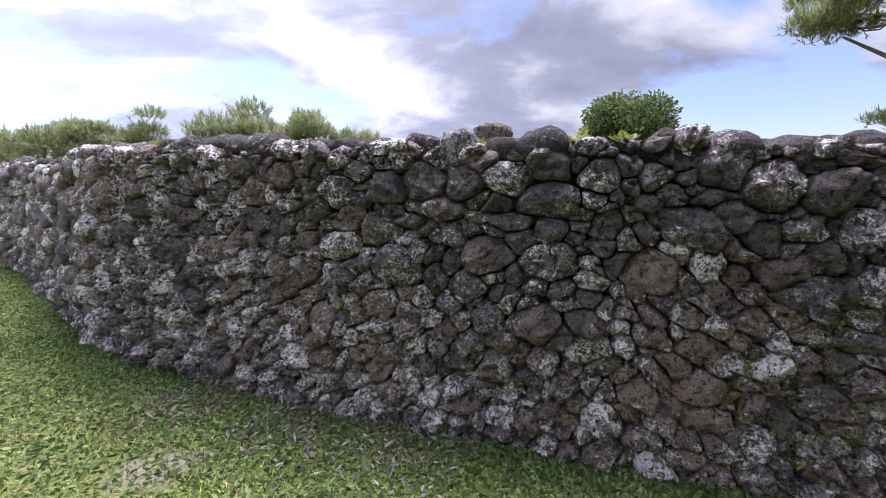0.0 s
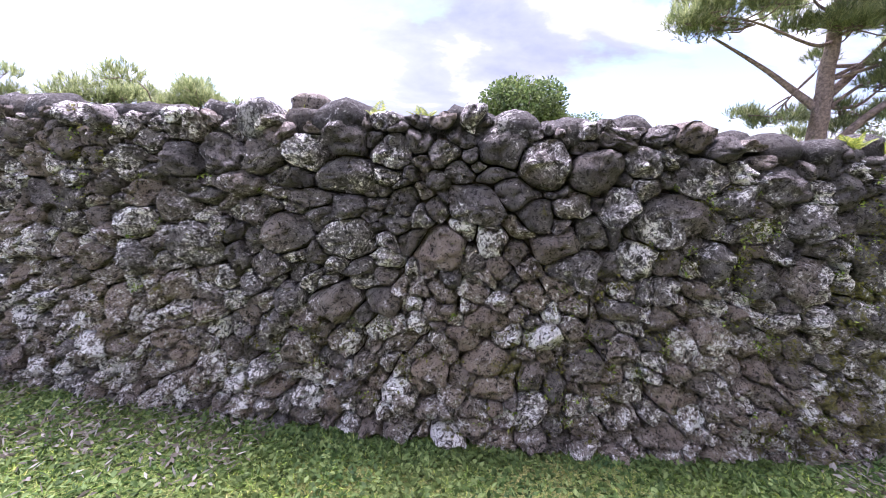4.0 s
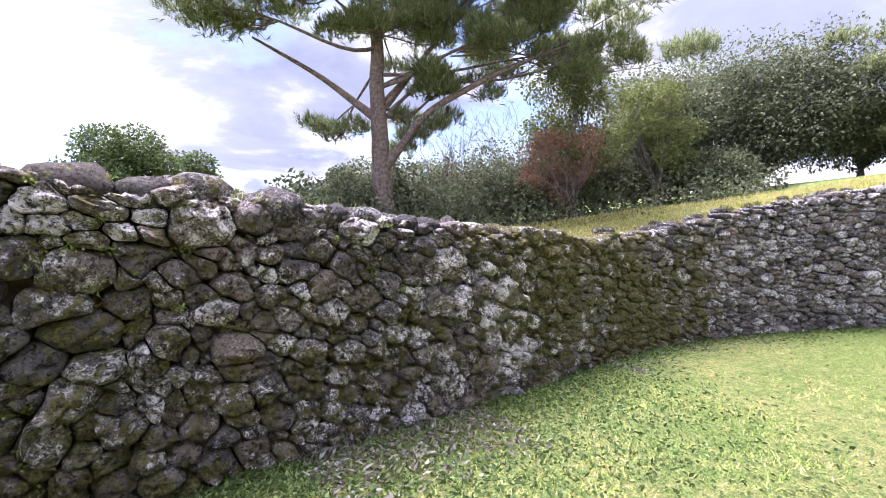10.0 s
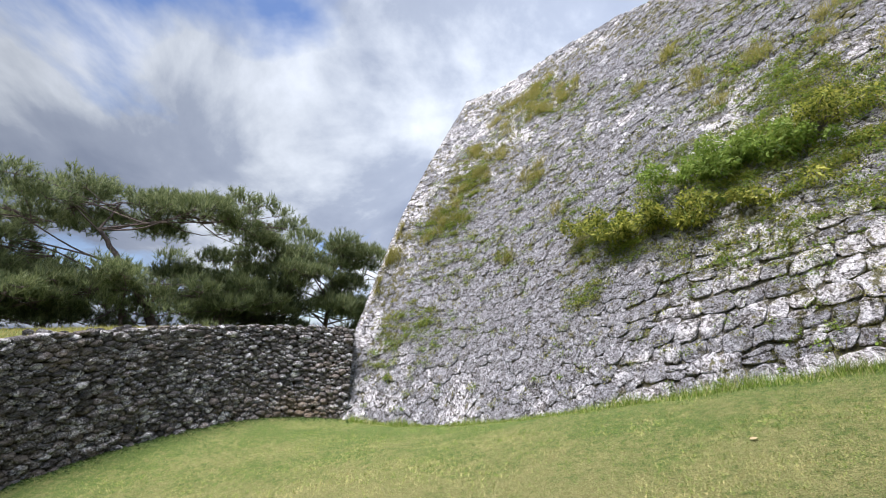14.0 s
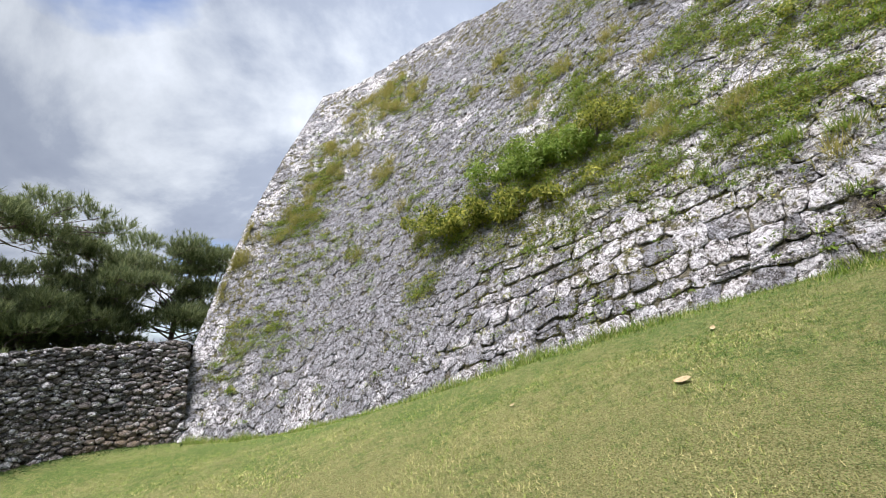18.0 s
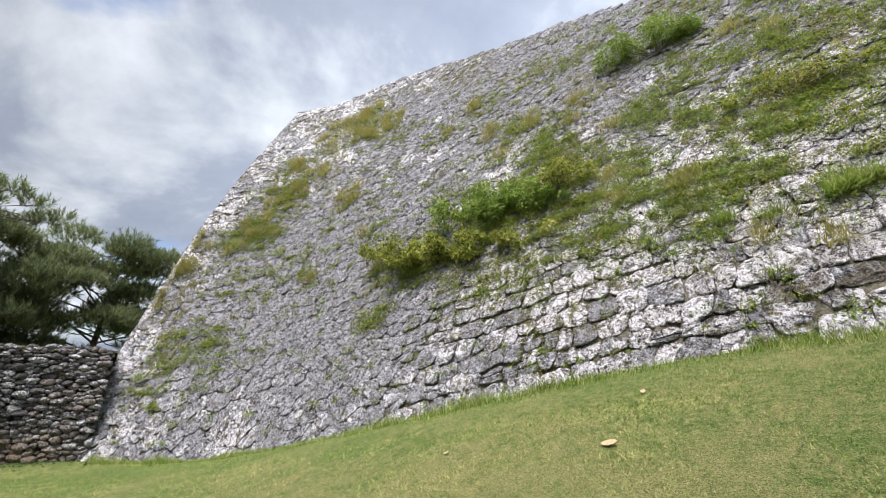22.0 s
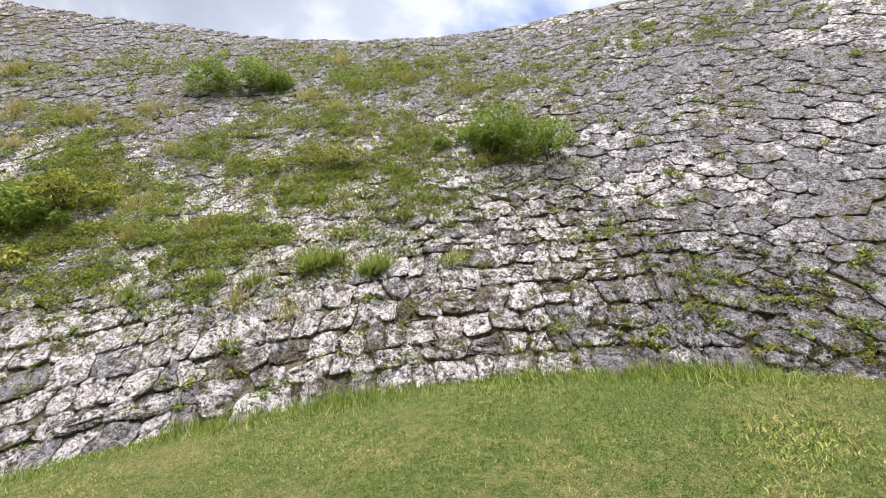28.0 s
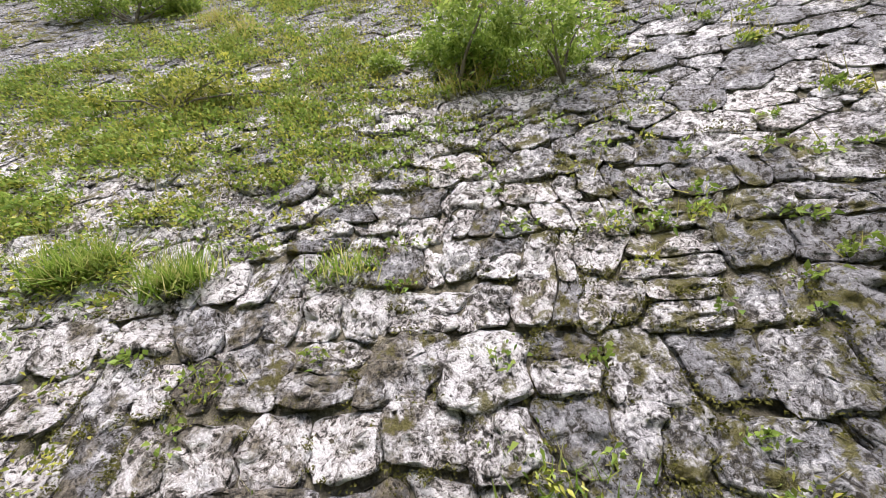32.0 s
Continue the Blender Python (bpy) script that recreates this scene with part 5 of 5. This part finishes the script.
MAIN_LIMBS = [[(0, 0, 1.7), (0.4, -0.1, 2.2), (1.2, -0.2, 3.1), (2.5, -0.3, 3.8), (3.7, -0.4, 4.3), (4.8, -0.4, 4.7)], [(0.1, 0.1, 2.9), (-0.5, 0.2, 3.4), (-1.4, 0.3, 4.1), (-2.8, 0.2, 4.9)], [(0.1, 0.2, 3.3), (0.9, 0.3, 4.2), (1.9, 0.5, 5.4)]]
main_pads = [(-3.1, -0.8, 5.4, 1.0), (-2.3, 0.8, 6.9, 1.4), (-1.1, -0.6, 6.0, 1.1), (0, 0.3, 8.0, 1.6), (1.2, -0.5, 6.8, 1.3), (2.3, 0.6, 6.1, 1.3), (3.5, -0.3, 6.3, 1.4), (4.6, 0.4, 5.7, 1.4), (4.9, 0.6, 5.1, 1.1), (5.1, -0.6, 4.8, 0.9), (2.7, -0.6, 5.0, 0.8), (1.2, 0.8, 3.2, 0.8), (-0.9, 0.5, 3.0, 0.55), (1.7, 0.3, 4.0, 0.8), (0.2, -0.4, 5.2, 0.8), (-2.8, 0.6, 8.0, 1.2), (2.6, 0.2, 7.9, 1.4)]
pine(14.0, 5.95, [(0.02, 0.05, 1.6), (0.05, 0.1, 3.4), (0.2, 0.2, 5.4), (0.1, 0.3, 7.6)], [(*across(a, b), c - 0.3, r) for a, b, c, r in main_pads], 640, 0.24, "tall pine with a rusty trunk behind the low wall", 40, 0.27, limbs=[[(*across(a, b), c) for a, b, c in line] for line in MAIN_LIMBS])
pine(27.2, -7.1, [(-0.1, 0.4, 0.8), (-0.2, 1.2, 1.9), (-0.2, 2.0, 3.0)], [(a, b, c - 0.6, r) for a, b, c, r in [(0, 5.4, 3.2, 1.1), (0.2, 4.2, 3.9, 1.3), (0, 3.0, 4.5, 1.5), (-0.2, 1.6, 4.6, 1.4), (0, 0.3, 4.6, 1.3), (-0.2, -1.0, 4.8, 1.2), (-0.4, -2.3, 4.9, 1.0), (-0.5, -3.1, 4.9, 0.7), (0.3, 3.8, 2.9, 0.9)]], 330, 0.27, "flat-topped leaning pine behind the curved wall", 41, 0.16)
pine(28.4, -13.9, [(0, 0, 1.2), (0.1, 0.1, 2.6), (0, 0.1, 4.2)], [(-0.3, 4.6, 3.6, 1.3), (-0.4, 4.4, 4.4, 1.1), (-0.3, 2.8, 5.0, 1.3), (-0.4, 3.6, 2.4, 1.2), (0, 2.6, 4.0, 1.3), (-0.2, 1.2, 5.2, 1.5), (0, -0.4, 6.3, 1.6), (-0.2, 2.2, 5.9, 1.3), (0, -1.8, 5.6, 1.4), (0.3, 3.4, 3.2, 1.2), (0, 0.6, 4.4, 1.6), (0.2, 1.6, 2.6, 1.3), (-0.2, 0.2, 3.4, 1.4), (0, -1.6, 3.0, 1.3), (0, 2.8, 2.3, 1.0), (0.5, -3, 4.0, 1.2)], 300, 0.30, "dense dark pine beside the tall wall", 42, 0.2)
for k, (px, py, h, w) in enumerate([(28.0, -4.4, 1.3, 1.5), (26.4, -8.9, 1.1, 1.4), (27.2, -6.2, 1.2, 1.4), (27.6, -1.6, 1.4, 1.5), (27.2, -11.0, 1.2, 1.4), (29.0, -3.0, 1.7, 1.4), (26.2, -3.4, 0.9, 1.1), (29.2, -9.4, 1.9, 1.5)]):
    pine(px, py, [(0, 0.1, h * 0.5), (0, 0.1, h)], [(0, w * 0.7, h, w * 0.75), (0.2, -w * 0.6, h * 0.9, w * 0.75), (-0.3, 0, h * 1.25, w * 0.8), (0, 0.1, h * 0.55, w * 0.9)], 240, 0.28, "low young pine with drooping green boughs", 50 + k, 0.07)
pine(-2.7, 11.2, [(0, 0, 0.7), (0.1, 0.1, 1.5)], [(-1.6, -0.4, 0.8, 0.7), (-0.6, 0, 1.25, 0.8), (0.5, 0, 1.45, 0.9), (1.4, 0.2, 1.25, 0.8), (2.0, 0.1, 1.0, 0.6)], 560, 0.22, "small pine whose crown shows over the wall", 60, 0.08)
for k, (px, py) in enumerate([(-12.2, 16.2), (-9.6, 16.0), (-14.5, 19.0)]):
    pine(px, py, [(0, 0, 0.9), (0.1, 0, 1.9)], [(-1.4, 0, 1.1, 0.9), (0.1, 0.2, 1.7, 1.1), (1.3, 0, 1.3, 0.9), (2.2, 0.1, 0.8, 0.8)], 420, 0.26, "distant pine over the far end of the wall", 61 + k, 0.08)


def broadleaf(x, y, size, clumps, count, leaf, material, label, seed, name="broadleaf_tree", foot=0.5):
    """A broad-leaved tree: trunk, boughs, and a crown of many clumps. size: half widths and height; foot: where the crown begins."""
    rs = np.random.RandomState(seed)
    ob = new(name)
    ob.location = (x, y, ground_at(x, y) - 0.05)
    tagged(ob, label, "tree" if name == "broadleaf_tree" else "bush", {"hedge_shrub": "hedge behind the low wall", "bush": "bushes behind the low wall"}.get(name, ""))
    d = unit(rs.normal(size=(clumps, 3)))
    cs = d * rs.uniform(0.35, 0.85, (clumps, 1)) * np.array([size[0], size[1], (size[2] - foot) / 2])
    cs[:, 2] += foot + (size[2] - foot) / 2
    part("foliage", bundle("foliage", [clump_leaves(cs, rs.uniform(0.22, 0.42, clumps) * (size[0] + size[1]) / 1.6, count, leaf, rs, 0.55)], material, False), ob)
    top = np.array([0.1, 0.1, foot + (size[2] - foot) * 0.45])
    limbs = [tube([(0, 0, 0), (0.05, 0, foot * 0.6), tuple(top)], [0.13, 0.10, 0.05], 8)]
    limbs += [bough((0.04, 0, max(0.3, foot * rs.uniform(0.5, 1.0))), c, 0.15, 0.05, 0.012, rs) for c in cs[:22]]
    part("trunk", bundle("trunk", limbs, M_TWIG), ob)
    return ob


broadleaf(6.2, 7.3, (1.1, 1.1, 2.7), 34, 24000, 0.09, M_SHRUB, "round dense green bush behind the low wall", 70, "bush", 0.4)
broadleaf(9.0, 9.6, (1.2, 1.2, 2.5), 18, 14000, 0.09, M_SHRUB, "smaller green bush behind the low wall", 71, "bush", 0.3)
broadleaf(10.8, 9.7, (1.2, 1.2, 2.2), 16, 12000, 0.09, M_SHRUB, "low green bush behind the low wall", 72, "bush", 0.3)
broadleaf(27.0, 1.9, (2.2, 4.0, 5.0), 60, 56000, 0.115, M_DARKLEAF, "wide dark broad-leaved tree behind the curved wall", 73, foot=0.8)
broadleaf(25.2, 4.9, (2.6, 2.6, 4.7), 40, 38000, 0.115, M_DARKLEAF, "dark spreading tree beside another like it", 77, foot=0.7)
broadleaf(20.3, 4.9, (2.0, 2.0, 5.2), 26, 16000, 0.10, M_LIGHTLEAF, "olive-green tree behind the curved wall", 74, foot=1.0)
broadleaf(22.5, 3.4, (1.6, 1.6, 4.5), 20, 10000, 0.10, M_LIGHTLEAF, "pale green tree beside a dead shrub", 75, foot=0.8)
broadleaf(28.9, -0.4, (1.6, 1.7, 3.0), 22, 10000, 0.12, M_DARKLEAF, "dark green tree beside the leaning pine", 76, foot=0.3)
for k, (hx, hy, hr, hh) in enumerate([(13.6, 7.2, 1.2, 1.7), (15.3, 7.6, 1.5, 1.9), (17.2, 6.6, 1.4, 1.9), (18.6, 6.2, 1.3, 1.8), (16.4, 9.4, 1.6, 2.3), (19.5, 7.6, 1.5, 2.4), (12.4, 8.4, 1.2, 1.4), (21.6, 5.8, 1.5, 2.2), (23.8, 4.8, 1.5, 2.0), (24.6, 2.6, 1.3, 1.4), (14.6, 9.2, 1.5, 2.0), (18.0, 9.0, 1.6, 2.3), (20.6, 6.6, 1.4, 2.0), (22.8, 5.4, 1.3, 2.0), (25.4, 4.0, 1.5, 2.2)]):
    broadleaf(hx, hy, (hr * 1.15, hr * 1.15, hh * 1.12), 18, 9000, 0.105, M_DARKLEAF, "dark green hedge shrub behind the low wall", 80 + k, "hedge_shrub", 0.15)


def undergrowth(n):
    """Low dark leaves that hide the ground under the trees."""
    s = rng.uniform(low.s_of_x(11.5), low.length - 1.5, n)
    back = rng.uniform(3.3, 9.5, n)
    h = rng.uniform(0, 1, n)
    p = low.point(s, low.height(s), -back)
    keep = (p[:, 0] > 11) & (p[:, 0] < 25) & (p[:, 1] > 0.5)
    p = p[keep]
    lift = 0.35 + 0.75 * (vnoise(p * np.array([0.8, 0.8, 0]), 21) + 0.6).clip(0, 1.2)
    p[:, 2] = ground_z(p[:, 0], p[:, 1]) + h[keep] * lift * np.clip((back[keep] - 3.2) / 1.2, 0.15, 1)
    return leaves(p, np.array([0, 0, 0.4]) + rng.normal(size=p.shape), rng.uniform(0.08, 0.17, len(p)), rng.uniform(0.04, 0.09, len(p)), 0.3)


stuff("undergrowth", [undergrowth(28000)], M_DARKLEAF, "dark green undergrowth beneath the trees behind the wall", "undergrowth")


def bare_tree(x, y, height, seed, label, leaf=0, name="bare_tree"):
    """A leafless tree of forking twigs; leaf: a share of dead leaves."""
    rs = np.random.RandomState(seed)
    ob = new(name)
    ob.location = (x, y, ground_at(x, y) - 0.05)
    tagged(ob, label, "tree")
    limbs, ends = [], []

    def fork(p, d, ln, r, depth):
        q = p + d * ln
        limbs.append(bough(p, q, 0.03, r, r * 0.6, rs, 5))
        if depth == 0:
            ends.append(q)
            return
        for _ in range(rs.randint(2, 4)):
            fork(q, unit(d + rs.normal(size=3) * 0.42 + np.array([0, 0, 0.12])), ln * rs.uniform(0.6, 0.85), r * 0.6, depth - 1)

    for _ in range(3):
        fork(np.zeros(3), unit(np.array([rs.normal() * 0.35, rs.normal() * 0.35, 1.0])), height * 0.32, 0.035, 4)
    part("twig", bundle("twig", limbs, M_TWIG), ob)
    if leaf:
        e = np.array(ends)
        k = rs.randint(len(e), size=leaf)
        at = e[k] + rs.normal(size=(leaf, 3)) * 0.13
        part("foliage", bundle("foliage", [leaves(at, rs.normal(size=at.shape), rs.uniform(0.06, 0.13, leaf), 0.035, 0.5)], M_RUSTY, False), ob, "rusty brown dead leaves")
    return ob


bare_tree(20.8, 7.8, 4.6, 90, "leafless grey tree behind the hedge")
bare_tree(16.8, 7.3, 3.8, 91, "leafless pale shrub beside the pine")
bare_tree(18.4, 8.2, 4.0, 92, "thin leafless tree behind the hedge")
bare_tree(18.8, 3.9, 2.6, 93, "dead shrub with rusty brown leaves behind the wall", 3600, "dead_shrub")
bare_tree(19.4, 4.6, 1.9, 94, "dead shrub with rusty brown leaves behind the wall", 1500, "dead_shrub")


# ---- small things on the lawn ----
def fallen_leaf(x, y, size, turn, label):
    z = ground_at(x, y) + 0.025
    a = np.linspace(0, 1, 9)
    w = np.sin(a * np.pi) ** 0.8 * 0.28
    v = np.concatenate([np.stack([a - 0.5, w, 0.10 * (a - 0.4) ** 2 + 0.03], 1), np.stack([a - 0.5, 0 * a, 0.10 * (a - 0.4) ** 2], 1), np.stack([a - 0.5, -w, 0.10 * (a - 0.4) ** 2 + 0.03], 1)])
    me = fast_mesh("fallen_leaf", v * size, np.concatenate([grid_faces(3, 9)]), M_FALLEN)
    ob = new("fallen_leaf", me)
    up = Vector((ground_at(x - 0.2, y) - ground_at(x + 0.2, y), ground_at(x, y - 0.2) - ground_at(x, y + 0.2), 0.4)).normalized()
    ob.matrix_world = Matrix.Translation((x, y, z)) @ up.to_track_quat("Z", "Y").to_matrix().to_4x4() @ pose(0, 0, 0, 8, -6, turn)
    tagged(ob, label, "leaf", "fallen leaves on the lawn")


fallen_leaf(9.83, -9.58, 0.16, 20, "large pale yellow fallen leaf lying on the lawn")
fallen_leaf(9.58, -10.78, 0.10, 120, "small brown fallen leaf lying on the lawn")
fallen_leaf(16.5, -6.25, 0.09, 75, "small pale fallen leaf lying on the lawn")
fallen_leaf(11.5, -9.8, 0.09, 10, "small pale fallen leaf lying on the lawn")
